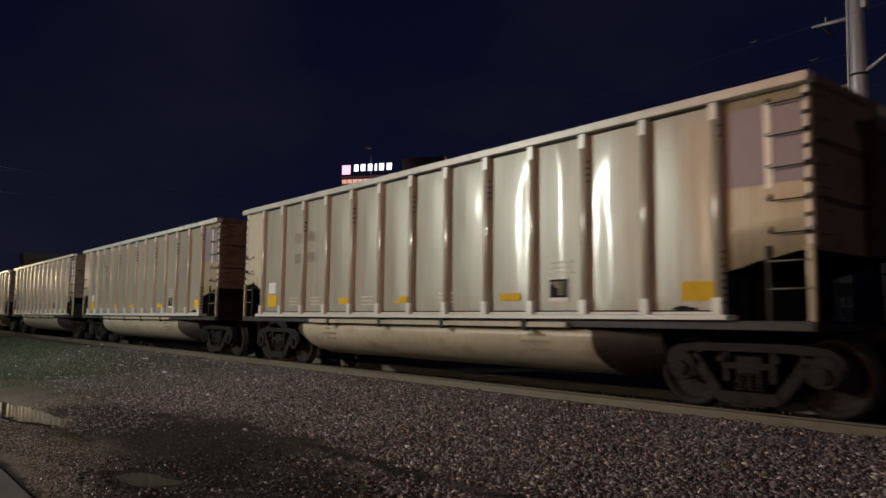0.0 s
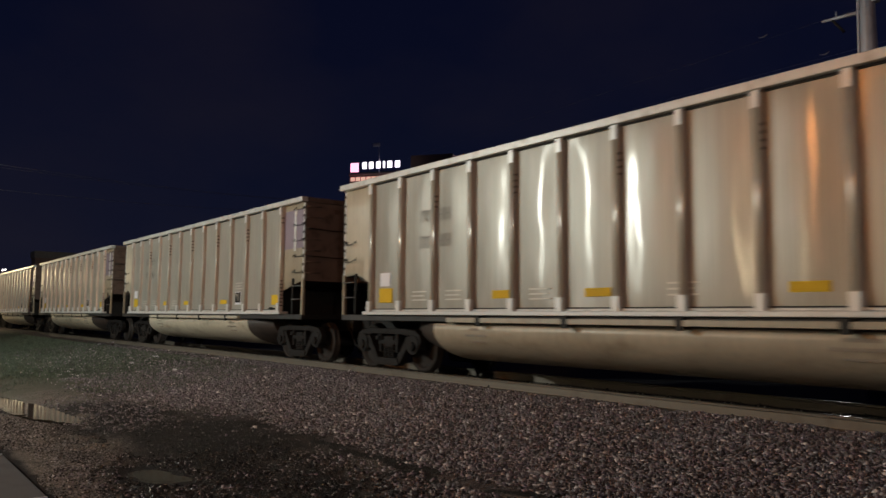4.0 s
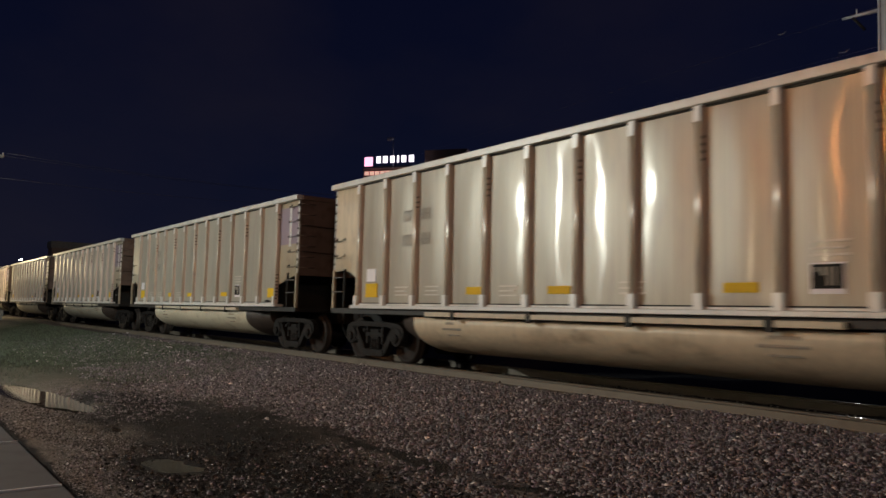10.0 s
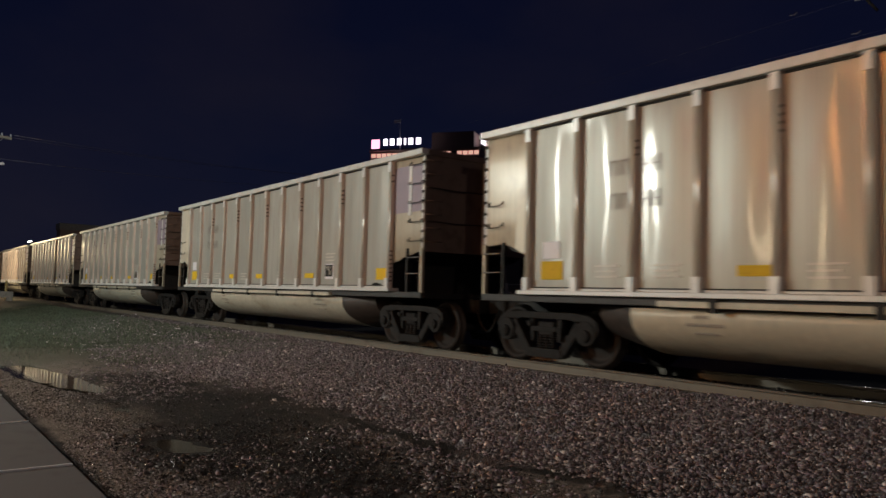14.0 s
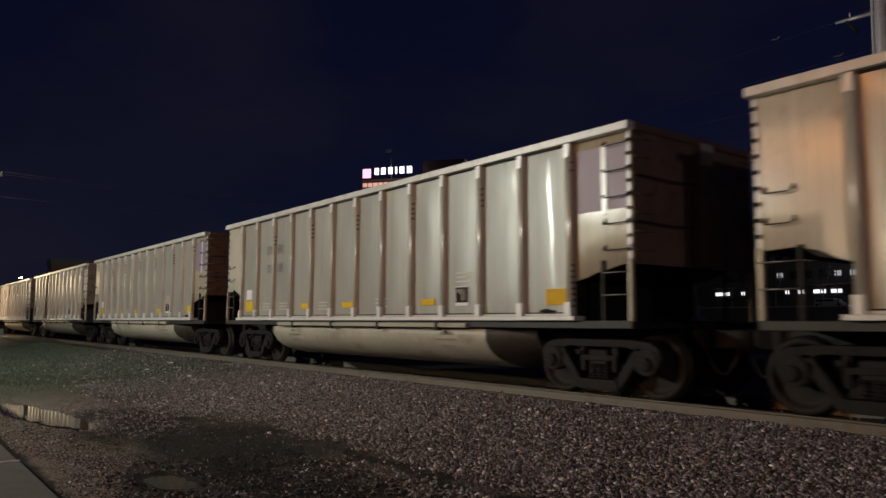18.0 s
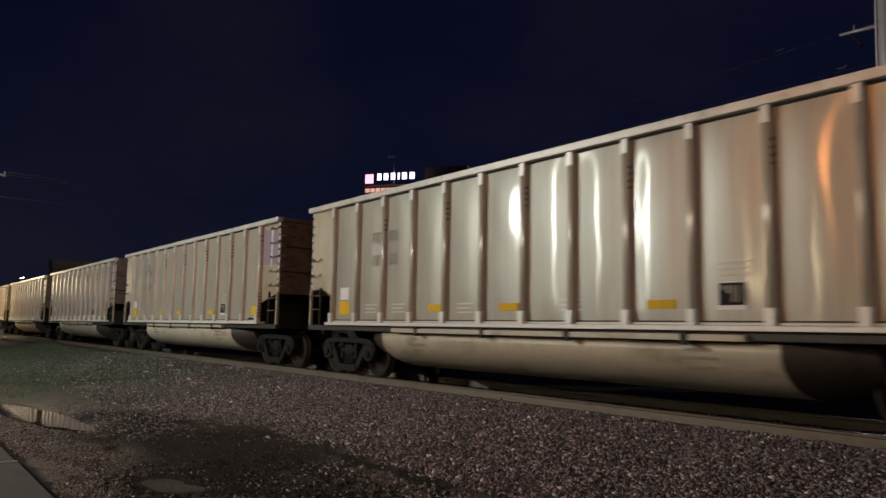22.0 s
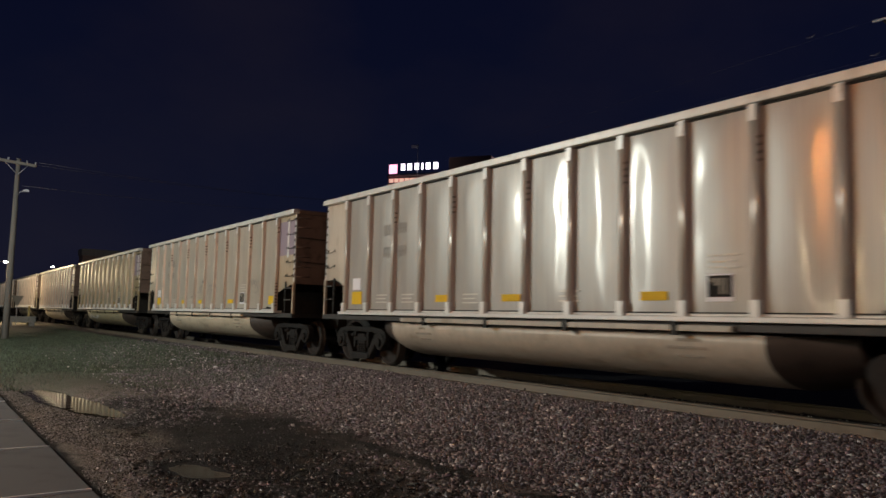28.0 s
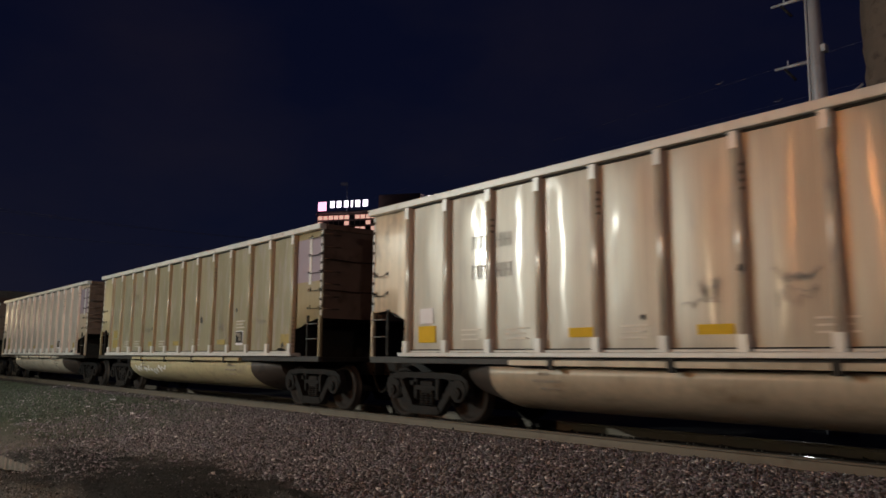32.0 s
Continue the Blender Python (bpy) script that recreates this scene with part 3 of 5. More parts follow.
def end_panel_mesh(flip, seed=0):
    """The side sheet beyond the last post, cut away below over the end platform."""
    w = POSTS[0] - 0.07
    foot = [(w, 1.67), (w * 0.78, 1.72), (w * 0.62, 1.78), (w * 0.42, 1.815), (w * 0.2, 1.875), (0.0, 1.89)] if flip else [(w, 1.72), (w * 0.86, 1.76), (w * 0.66, 1.87), (w * 0.42, 1.93), (0.0, 1.90)]
    outline = [(0, TOP - 0.115), (w, TOP - 0.115)] + foot
    if flip:
        outline = [(-x, z) for x, z in outline][::-1]
    bm = bmesh.new()
    prism_into(bm, outline, 0, 0.03, "y")
    soften(bm, 0.006, 1)
    bmesh.ops.triangulate(bm, faces=bm.faces[:])
    bmesh.ops.subdivide_edges(bm, edges=bm.edges[:], cuts=3, use_grid_fill=True)
    for v in bm.verts:
        if v.co.y < 0.008:
            u = min(1, abs(v.co.x) / w)
            h = min(1, max(0, (v.co.z - 1.75) / 2.0))
            if flip:
                # flat behind the painted patch, swollen below it
                h = min(1, max(0, (v.co.z - 1.75) / 0.88))
                v.co.y -= math.sin(math.pi * h) * (0.010 * math.sin(math.pi * u) ** 2 + 0.005 * noise.noise((v.co.x * 2.2 + 5.3 * seed, 3.0 + seed, v.co.z * 1.7)))
            else:
                v.co.y -= 0.010 * math.sin(math.pi * u) ** 2 * math.sin(math.pi * h) ** 1.5 + 0.006 * noise.noise((v.co.x * 2.2 + 5.3 * seed, 3.0 + seed, v.co.z * 1.7))
    for f in bm.faces:
        f.smooth = abs(f.normal.y) > 0.7
    bmesh.ops.split_edges(bm, edges=[e for e in bm.edges if len({f.smooth for f in e.link_faces}) > 1])
    return mesh_of("end_panel", bm, SHEET if flip else BRIGHT_SHEET)


def rung_bm(x0, x1, z, out=-0.07):
    """A grab iron: a bar that dips below its feet, each foot on a small plate."""
    bm = bmesh.new()
    sweep_into(bm, [(x0, 0.0, z + 0.055), (x0, out, z + 0.03), (x0 + 0.015, out, z + 0.006), (x0 + 0.04, out, z), (x1 - 0.04, out, z), (x1 - 0.015, out, z + 0.006), (x1, out, z + 0.03), (x1, 0.0, z + 0.055)], 0.009, 6)
    for x in (x0, x1):
        box_into(bm, x - 0.020, x + 0.020, -0.012, 0.01, z + 0.02, z + 0.085)
    return bm


def side_frame_bm():
    """One cast side frame: bowed top member, diagonals, spring seat and the two pedestal jaws."""
    bm = bmesh.new()
    y0, y1 = -0.075, 0.075
    prism_into(bm, [(-1.10, 0.48), (-1.13, 0.60), (-1.08, 0.72), (-0.95, 0.80), (-0.60, 0.835), (0.60, 0.835), (0.95, 0.80), (1.08, 0.72), (1.13, 0.60), (1.10, 0.48), (0.98, 0.40),
                    (0.90, 0.62), (0.55, 0.725), (-0.55, 0.725), (-0.90, 0.62), (-0.98, 0.40)], y0, y1)
    for s in (-1, 1):
        prism_into(bm, [(s * 0.86, 0.70), (s * 0.70, 0.74), (s * 0.30, 0.20), (s * 0.42, 0.13)], y0, y1)
        prism_into(bm, [(s * 0.26, 0.74), (s * 0.35, 0.74), (s * 0.33, 0.36), (s * 0.26, 0.36)], y0 * 0.7, y1 * 0.7)
        prism_into(bm, [(s * 0.64, 0.62), (s * 0.80, 0.66), (s * 0.80, 0.36), (s * 0.70, 0.40)], y0, y1)
        tube_into(bm, (s * 0.89, -0.10, 0.53), (s * 0.89, 0.05, 0.53), 0.19, sides=20)
        tube_into(bm, (s * 0.89, -0.150, 0.50), (s * 0.89, -0.095, 0.50), 0.095, sides=14)
        tube_into(bm, (s * 0.89, -0.165, 0.50), (s * 0.89, -0.145, 0.50), 0.05, sides=10)
        box_into(bm, min(s * 0.30, s * 0.40), max(s * 0.30, s * 0.40), y0 * 1.25, y0 * 0.9, 0.60, 0.68)
    prism_into(bm, [(-0.42, 0.14), (-0.34, 0.10), (0.34, 0.10), (0.42, 0.14), (0.36, 0.25), (-0.36, 0.25)], y0 * 1.3, y1 * 1.3)
    box_into(bm, -0.26, 0.26, y0 * 0.8, y1 * 0.8, 0.52, 0.60)
    return bm


def wheelset_mesh():
    """Two wheels on their axle; the axle runs along y, its middle at the origin."""
    bm = bmesh.new()
    outline = [(0.085, 0.93), (0.085, 0.78), (0.16, 0.80), (0.30, 0.745), (0.375, 0.765), (0.385, 0.835), (0.452, 0.830), (0.457, 0.800), (0.459, 0.725), (0.486, 0.712),
               (0.486, 0.690), (0.385, 0.688), (0.375, 0.725), (0.30, 0.705), (0.16, 0.70), (0.085, 0.66)]
    n = 28
    for side in (-1, 1):
        rings = [[bm.verts.new((r * math.cos(i * math.tau / n), side * y, r * math.sin(i * math.tau / n))) for i in range(n)] for r, y in outline]
        for k in range(len(rings) - 1):
            for i in range(n):
                f = bm.faces.new((rings[k][i], rings[k][(i + 1) % n], rings[k + 1][(i + 1) % n], rings[k + 1][i]))
                f.smooth, f.material_index = True, 1 if k in (6, 7, 8) else 0
        tube_into(bm, (0, side * 0.90, 0), (0, side * 1.0, 0), 0.075, sides=12)
        for i in range(3):
            a = i * math.tau / 3
            box_into(bm, 0.05 * math.cos(a) - 0.015, 0.05 * math.cos(a) + 0.015, side * 0.99, side * 1.015, 0.05 * math.sin(a) - 0.015, 0.05 * math.sin(a) + 0.015)
    tube_into(bm, (0, -0.9, 0), (0, 0.9, 0), 0.085, sides=14)
    return mesh_of("wheelset", bm, (WHEEL, TREAD))


def tub_y(z):
    """The near face of the tub at a height."""
    return -1.47 if z > 0.86 else -0.17 - 1.30 * math.sqrt(max(0.0, 1 - ((0.86 - z) / 0.59) ** 2))


def tub_bm(x0, x1, shrink=1.0, lift=0.0):
    pts = [(-1.47, 0.96)]
    for i in range(15):
        a = math.radians(180 + 84 * i / 14)
        pts.append((-0.17 + 1.30 * math.cos(a), 0.86 + 0.59 * math.sin(a)))
    outline = [(y, z) for y, z in pts] + [(-y, z) for y, z in pts[::-1]]
    bm = bmesh.new()
    a = [bm.verts.new((x0, y, z)) for y, z in outline]
    b = [bm.verts.new((x1, y * shrink, max(z + lift, z) if z > 0.9 else 0.96 - (0.96 - z) * shrink + lift)) for y, z in outline]
    n = len(outline)
    for i in range(n):
        bm.faces.new((a[i], a[(i + 1) % n], b[(i + 1) % n], b[i])).smooth = True
    for ring, flip in ((a, True), (b, False)):
        cap = [bm.verts.new(v.co) for v in ring]
        bm.faces.new(cap[::-1] if flip else cap)
    return bm


def truck_parts(car, x, frame_me, set_me, bolster_me, spring_me):
    ob = part("truck", bolster_me, None, car, "rusty cast steel freight truck", at=pose(x, 0, 0))
    for side in (-1, 1):
        part("side_frame", frame_me, None, ob, at=pose(0, side * 1.0, 0, 0, 0, 0 if side < 0 else 180))
        for dx in (-0.13, 0.0, 0.13):
            part("spring", spring_me, None, ob, at=pose(dx, side * 1.0, 0.26))
    for dx in (-0.89, 0.89):
        part("wheelset", set_me, None, ob, "steel wheelset with polished treads", at=pose(dx, 0, RADIUS))


def stencil(car, x, z, w, h, gap, mat, y=-HALF + 0.059):
    """One stencilled character: two upright bars and a short one across."""
    up, across = mesh_of("stencil_bar", box_bm(0, w, y - 0.004, y, 0, h), mat), mesh_of("stencil_bar", box_bm(0, gap - 0.012, y - 0.004, y, 0, w * 0.8), mat)
    for dx in (0, w + gap):
        part("stencil_bar", up, None, car, "dark worn stencilled bar", at=pose(x + dx, 0, z))
    part("stencil_bar", across, None, car, "dark worn stencilled bar", at=pose(x + w + 0.006, 0, z + h * (0.86 if x < POSTS[2] else 0.44)))


# four sets of side sheets and end sheets, dented each in its own way
PANELS = [[panel_mesh(k + 12 * n, 1.0142 - 0.11, SILL + 0.04, TOP - 0.118) for k in range(12)] for n in range(4)]
END_PANELS = [(end_panel_mesh(False, n), end_panel_mesh(True, n)) for n in range(4)]


def gondola():
    car = thing("coal_gondola", "dusty aluminium coal gondola rolling on the near track", "railway car", "cars of the coal train", at=pose(0, TRACK, 0))
    panels = PANELS[0]
    post, ends = post_mesh(), END_PANELS[0]
    rung_long, rung_short = mesh_of("rung", rung_bm(-0.22, 0.22, 0), STEEL), mesh_of("rung", rung_bm(-0.17, 0.17, 0), STEEL)
    for side in (-1, 1):
        turn = 0 if side < 0 else 180
        for i in range(12):
            x = (POSTS[i] + POSTS[i + 1]) / 2
            part("side_panel", panels[i], None, car, at=pose(x if side < 0 else LEN - x, side * (HALF - 0.085), 0, 0, 0, turn))
        for x in POSTS:
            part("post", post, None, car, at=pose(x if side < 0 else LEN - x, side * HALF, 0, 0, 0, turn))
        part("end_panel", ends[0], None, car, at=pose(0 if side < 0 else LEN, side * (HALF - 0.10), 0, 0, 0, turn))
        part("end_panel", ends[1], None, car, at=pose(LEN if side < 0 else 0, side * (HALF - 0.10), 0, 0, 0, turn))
        y = side * HALF
        part("top_chord", box_bm(-0.02, LEN + 0.02, min(y + side * 0.03, y - side * 0.14), max(y + side * 0.03, y - side * 0.14), TOP - 0.118, TOP, 0.012), CHORD, car, "pale aluminium top chord")
        part("side_sill", box_bm(0.98, LEN - 0.98, min(y + side * 0.05, y - side * 0.2), max(y + side * 0.05, y - side * 0.2), SILL - 0.035, SILL + 0.03, 0.008), CLEAN_LIT, car, "bright side sill")
        part("bottom_flange", box_bm(POSTS[0], POSTS[-1], min(y - side * 0.035, y - side * 0.085), max(y - side * 0.035, y - side * 0.085), SILL + 0.033, SILL + 0.066, 0.006), CHORD, car)
        # two black strips stand in for the shade lines along the side sheets
        part("seam", box_bm(POSTS[0], POSTS[-1], min(y - side * 0.05, y - side * 0.09), max(y - side * 0.05, y - side * 0.09), TOP - 0.142, TOP - 0.120), STEEL, car, "dark strip drawn as the shade under the top chord")
        part("seam", box_bm(POSTS[0], POSTS[-1], min(y - side * 0.058, y - side * 0.09), max(y - side * 0.058, y - side * 0.09), SILL + 0.067, SILL + 0.086), STEEL, car, "dark strip drawn as the shade at the foot of the side sheets")
        part("frame_beam", box_bm(0.02, LEN - 0.02, min(y - side * 0.05, y - side * 0.16), max(y - side * 0.05, y - side * 0.16), SILL - 0.15, SILL - 0.037, 0.01), BEAM, car)
        part("lower_rail", box_bm(3.62, 10.98, min(y + side * 0.03, y - side * 0.10), max(y + side * 0.03, y - side * 0.10), 0.985, 1.065, 0.008), TUB, car)
        for x in (4.44, 6.32, 8.21, 10.17):
            part("bracket", box_bm(x - 0.055, x + 0.055, min(y + side * 0.035, y - side * 0.02), max(y + side * 0.035, y - side * 0.02), 0.93, 1.10, 0.006), STEEL, car)
        # ladder at one corner, two grab irons at the other
        lx = LEN - 0.26 if side < 0 else 0.26
        for z in (3.56, 3.19, 2.82, 2.45, 2.08):
            part("rung", rung_long, None, car, at=pose(lx, side * (HALF - 0.10), z, 0, 0, turn))
        sx = LEN - 0.49 if side < 0 else 0.49
        part("ladder_stile", box_bm(sx - 0.045, sx + 0.045, min(y - side * 0.082, y - side * 0.103), max(y - side * 0.082, y - side * 0.103), 2.60, 3.60, 0.004), CLEAN_LIT, car, "clean pale ladder stile")
        vx = (LEN - POSTS[0] + 0.09, LEN - 0.03) if side < 0 else (0.03, POSTS[0] - 0.09)
        part("violet_patch", box_bm(vx[0], vx[1], min(y - side * 0.096, y - side * 0.101), max(y - side * 0.096, y - side * 0.101), 2.66, 3.58), VIOLET, car, "faded violet painted patch")
        gx = 0.30 if side < 0 else LEN - 0.30
        for z in (2.56, 2.20):
            part("rung", rung_short, None, car, at=pose(gx, side * (HALF - 0.10), z, 0, 0, turn))
        for ex, inner in ((0.05, 0.52), (LEN - 0.05, LEN - 0.52)):
            part("corner_post", box_bm(ex - 0.035, ex + 0.035, min(y - side * 0.06, y - side * 0.13), max(y - side * 0.06, y - side * 0.13), SILL - 0.05, 1.93, 0.01), SHEET, car)
            part("corner_angle", box_bm(ex - 0.03, ex + 0.02, min(y - side * 0.085, y - side * 0.099), max(y - side * 0.085, y - side * 0.099), 1.94, TOP - 0.12, 0.004), CLEAN_LIT, car, "pale corner angle")
            for k in range(9):
                part("notch", box_bm(ex - 0.034, ex + 0.024, min(y - side * 0.074, y - side * 0.0845), max(y - side * 0.074, y - side * 0.0845), 2.05 + 0.19 * k, 2.10 + 0.19 * k), STEEL, car, "dark rivet plate on the corner")
            part("stanchion", box_bm(inner - 0.025, inner + 0.025, min(y - side * 0.06, y - side * 0.10), max(y - side * 0.06, y - side * 0.10), SILL - 0.05, 1.95, 0.005), STEEL, car)
            for z in (1.46, 1.77):
                bm = bmesh.new()
                tube_into(bm, (min(ex, inner), y - side * 0.05, z), (max(ex, inner), y - side * 0.05, z), 0.013, sides=6)
                part("step_rung", bm, GRIP, car)
            d = -1 if ex < 1 else 1
            xf = 0 if ex < 1 else LEN
            for k in range(7):
                bm = bmesh.new()
                z = 2.07 + 0.26 * k
                tube_into(bm, (xf + d * 0.008, y - side * 0.12, z), (xf + d * 0.008, y - side * 0.50, z), 0.012, sides=6)
                part("end_rung", bm, END, car)
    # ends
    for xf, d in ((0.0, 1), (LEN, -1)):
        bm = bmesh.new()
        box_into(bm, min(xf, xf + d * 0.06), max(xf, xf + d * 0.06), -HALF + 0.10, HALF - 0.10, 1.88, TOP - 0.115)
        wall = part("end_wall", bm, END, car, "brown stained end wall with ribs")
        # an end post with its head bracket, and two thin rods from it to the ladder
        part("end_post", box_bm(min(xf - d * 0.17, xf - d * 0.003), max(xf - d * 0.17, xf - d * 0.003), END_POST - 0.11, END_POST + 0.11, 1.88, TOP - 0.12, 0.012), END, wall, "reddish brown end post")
        bm = bmesh.new()
        prism_into(bm, [(xf - d * 0.175, TOP - 0.125), (xf - d * 0.21, TOP - 0.20), (xf - d * 0.21, TOP - 0.36), (xf - d * 0.175, TOP - 0.45)], END_POST - 0.15, END_POST + 0.15, "y")
        part("bracket", bm, POST_FRONT, wall, "pale head bracket")
        for z in (2.46, 3.10):
            bm = bmesh.new()
            sweep_into(bm, [(xf - d * 0.004, -HALF + 0.16, z), (xf - d * 0.06, -HALF + 0.19, z), (xf - d * 0.07, 0.5 * (END_POST - HALF), z - 0.02), (xf - d * 0.06, END_POST - 0.14, z), (xf - d * 0.004, END_POST - 0.115, z)], 0.012)
            part("grab_rod", bm, SOOT, wall, "thin dark grab rod")
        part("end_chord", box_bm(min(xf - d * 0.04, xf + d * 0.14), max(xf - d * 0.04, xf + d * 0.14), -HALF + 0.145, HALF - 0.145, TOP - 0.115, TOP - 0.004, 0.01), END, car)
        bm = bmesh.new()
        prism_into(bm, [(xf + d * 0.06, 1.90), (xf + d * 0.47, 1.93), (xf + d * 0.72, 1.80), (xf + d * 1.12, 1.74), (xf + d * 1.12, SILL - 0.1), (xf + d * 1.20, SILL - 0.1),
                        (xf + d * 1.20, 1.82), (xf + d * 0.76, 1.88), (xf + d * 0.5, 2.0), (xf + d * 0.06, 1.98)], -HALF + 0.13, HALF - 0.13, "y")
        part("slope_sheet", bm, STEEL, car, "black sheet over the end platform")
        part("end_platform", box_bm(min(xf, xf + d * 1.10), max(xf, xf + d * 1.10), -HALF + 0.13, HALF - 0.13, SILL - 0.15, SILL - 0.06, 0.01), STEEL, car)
        part("draft_sill", box_bm(min(xf - d * 0.25, xf + d * 3.0), max(xf - d * 0.25, xf + d * 3.0), -0.33, 0.33, 0.72, SILL - 0.155, 0.015), STEEL, car)
        bm = bmesh.new()
        prism_into(bm, [(xf - d * 0.25, -0.08), (xf - d * 0.62, -0.08), (xf - d * 0.80, -0.16), (xf - d * 0.872, -0.10), (xf - d * 0.872, 0.10), (xf - d * 0.70, 0.17), (xf - d * 0.55, 0.09), (xf - d * 0.25, 0.09)], 0.72, 0.98, "z")
        soften(bm, 0.015)
        part("coupler", bm, TRUCK, car, "rusty knuckle coupler")
        bm = bmesh.new()
        sweep_into(bm, [(xf - d * (0.3 + 0.055 * k), -0.42 + 0.01 * k, 0.80 - 0.42 * math.sin(k / 10 * math.pi)) for k in range(11)], 0.022)
        part("air_hose", bm, SOOT, car)
    part("floor_sheet", box_bm(1.15, LEN - 1.15, -HALF + 0.14, HALF - 0.14, SILL - 0.03, SILL + 0.03), STEEL, car)
    part("tub", tub_bm(3.08, 11.32), TUB, car, "cream rounded belly tub")
    # both tapered ends wear the darkened colour in place of shade
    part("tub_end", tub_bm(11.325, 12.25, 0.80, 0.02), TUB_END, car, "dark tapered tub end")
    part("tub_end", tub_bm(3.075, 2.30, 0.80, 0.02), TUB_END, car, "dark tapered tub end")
    # markings on the near side
    y = -HALF + 0.067
    plates = [(12.80, 13.24, 1.34, 1.58, YELLOW), (9.56, 10.00, 1.38, 1.50, YELLOW), (6.64, 7.09, 1.38, 1.50, YELLOW), (4.70, 5.15, 1.38, 1.51, YELLOW), (1.42, 1.86, 1.34, 1.62, YELLOW),
              (1.45, 1.80, 1.66, 1.92, WHITE)]
    for x0, x1, z0, z1, mat in plates:
        part("reflector_plate" if mat is YELLOW else "sticker", box_bm(x0, x1, y - 0.006, y + 0.026, z0, z1, 0.003), mat, car, "yellow reflective plate" if mat is YELLOW else "white paper sticker")
    bm = bmesh.new()
    box_into(bm, 10.60, 10.97, y - 0.004, y + 0.026, 1.36, 1.70)
    part("label_frame", bm, WHITE, car, "white framed data panel")
    bm = bmesh.new()
    box_into(bm, 10.618, 10.952, y - 0.010, y - 0.005, 1.415, 1.682)
    part("data_plate", bm, SOOT, car, "dark square data plate")
    for k, (w, z0) in enumerate(((0.05, 1.60), (0.05, 1.56), (0.035, 1.45), (0.03, 1.45))):
        part("data_bar", box_bm(10.645 + 0.07 * k, 10.645 + w + 0.07 * k, y - 0.014, y - 0.011, z0, 1.65), INK_FAINT, car)
    for x in (POSTS[2] - 0.425, POSTS[2] - 0.235, POSTS[2] + 0.105, POSTS[2] + 0.295):
        for z in (2.79, 2.32):
            stencil(car, x, z, 0.021, 0.225, 0.084, INK)
    for x0, z in ((5.55, 1.50), (8.0, 1.52), (2.5, 1.52), (3.5, 1.52), (10.62, 1.92)):
        bm = bmesh.new()
        for r in range(3):
            yy = y if z < 1.8 else y - 0.008
            box_into(bm, x0, x0 + 0.42 - 0.06 * (r % 2), yy - 0.002, yy + 0.012, z - 0.075 * r, z - 0.075 * r + 0.024)
        part("small_lettering", bm, FADED, car, "faint rows of small lettering")
    for x, rows in ((3.95, ((0.12, 0.34), (0.0, 0.5), (0.1, 0.42))), (9.93, ((0.14, 0.52), (0.0, 0.60), (0.12, 0.50)))):
        for r, (a, b) in enumerate(rows):
            bm = bmesh.new()
            z = 0.87 - 0.10 * r
            q = a
            while q < b:
                box_into(bm, x + q, x + q + 0.032, tub_y(z) - 0.006, tub_y(z) + 0.03, z - 0.020, z + 0.024)
                q += 0.045
            part("tub_lettering", bm, INK_FAINT, car, "faint lettering on the tub")
    bm = bmesh.new()
    box_into(bm, 12.68, 12.98, -HALF + 0.045, -HALF + 0.085, 1.232, 1.262)
    box_into(bm, 12.76, 12.86, -HALF + 0.035, -HALF + 0.085, 1.225, 1.280)
    part("latch", bm, SOOT, car, "small black latch at the sill")
    # slots cut into the side of every second post
    slots = [(i, 3.02 + 0.095 * k) for i in (2, 4, 6, 8, 10) for k in range(3 if i == 2 else 4)] + [(12, 1.30 + 0.085 * k) for k in range(8)] + [(12, 3.30), (12, 3.42)]
    for i, z in slots:
        part("post_slot", box_bm(POSTS[i] + 0.040, POSTS[i] + 0.056, -HALF + 0.012, -HALF + 0.066, z, z + 0.034), SLOT, car, "dark slot in the post's side")
    # trucks
    bm = side_frame_bm()
    soften(bm, 0.018, 2)
    frame_me = mesh_of("side_frame", bm, TRUCK)
    bolster = bmesh.new()
    box_into(bolster, -0.17, 0.17, -1.05, 1.05, 0.46, 0.68)
    box_into(bolster, -0.24, 0.24, -0.30, 0.30, 0.60, 0.78)
    soften(bolster, 0.015, 1)
    spring = bmesh.new()
    for k in range(5):
        tube_into(spring, (0, 0, 0.005 + 0.042 * k), (0, 0, 0.033 + 0.042 * k), 0.062, sides=10)
    tube_into(spring, (0, 0, 0), (0, 0, 0.20), 0.045, sides=8)
    set_me, bol_me, spr_me = wheelset_mesh(), mesh_of("truck", bolster, TRUCK), mesh_of("spring", spring, TRUCK)
    for x in (1.045, LEN - 1.045):
        truck_parts(car, x, frame_me, set_me, bol_me, spr_me)
    return car


def travel(t):
    """How far the train has rolled, in metres."""
    return 5.12839 * t + 0.00885 * t ** 2 - 0.00014 * t ** 3


FIRST = -18.007
NUMBERS = list(range(1, -20, -1))
CARS = {}
CARS[1] = gondola()
for k in NUMBERS[1:]:
    CARS[k] = copy_thing(CARS[1], pose(FIRST + PITCH * k, TRACK, 0))
CARS[1].matrix_basis = pose(FIRST + PITCH, TRACK, 0)

# every car was dented in its own way
for k, car in CARS.items():
    mix = random.Random(300 + k)
    for o in car.children:
        if o.name.startswith("side_panel"):
            o.data = mix.choice(PANELS)[mix.randrange(12)]
        elif o.name.startswith("end_panel"):
            o.data = mix.choice(END_PANELS)[END_PANELS[0].index(o.data)]


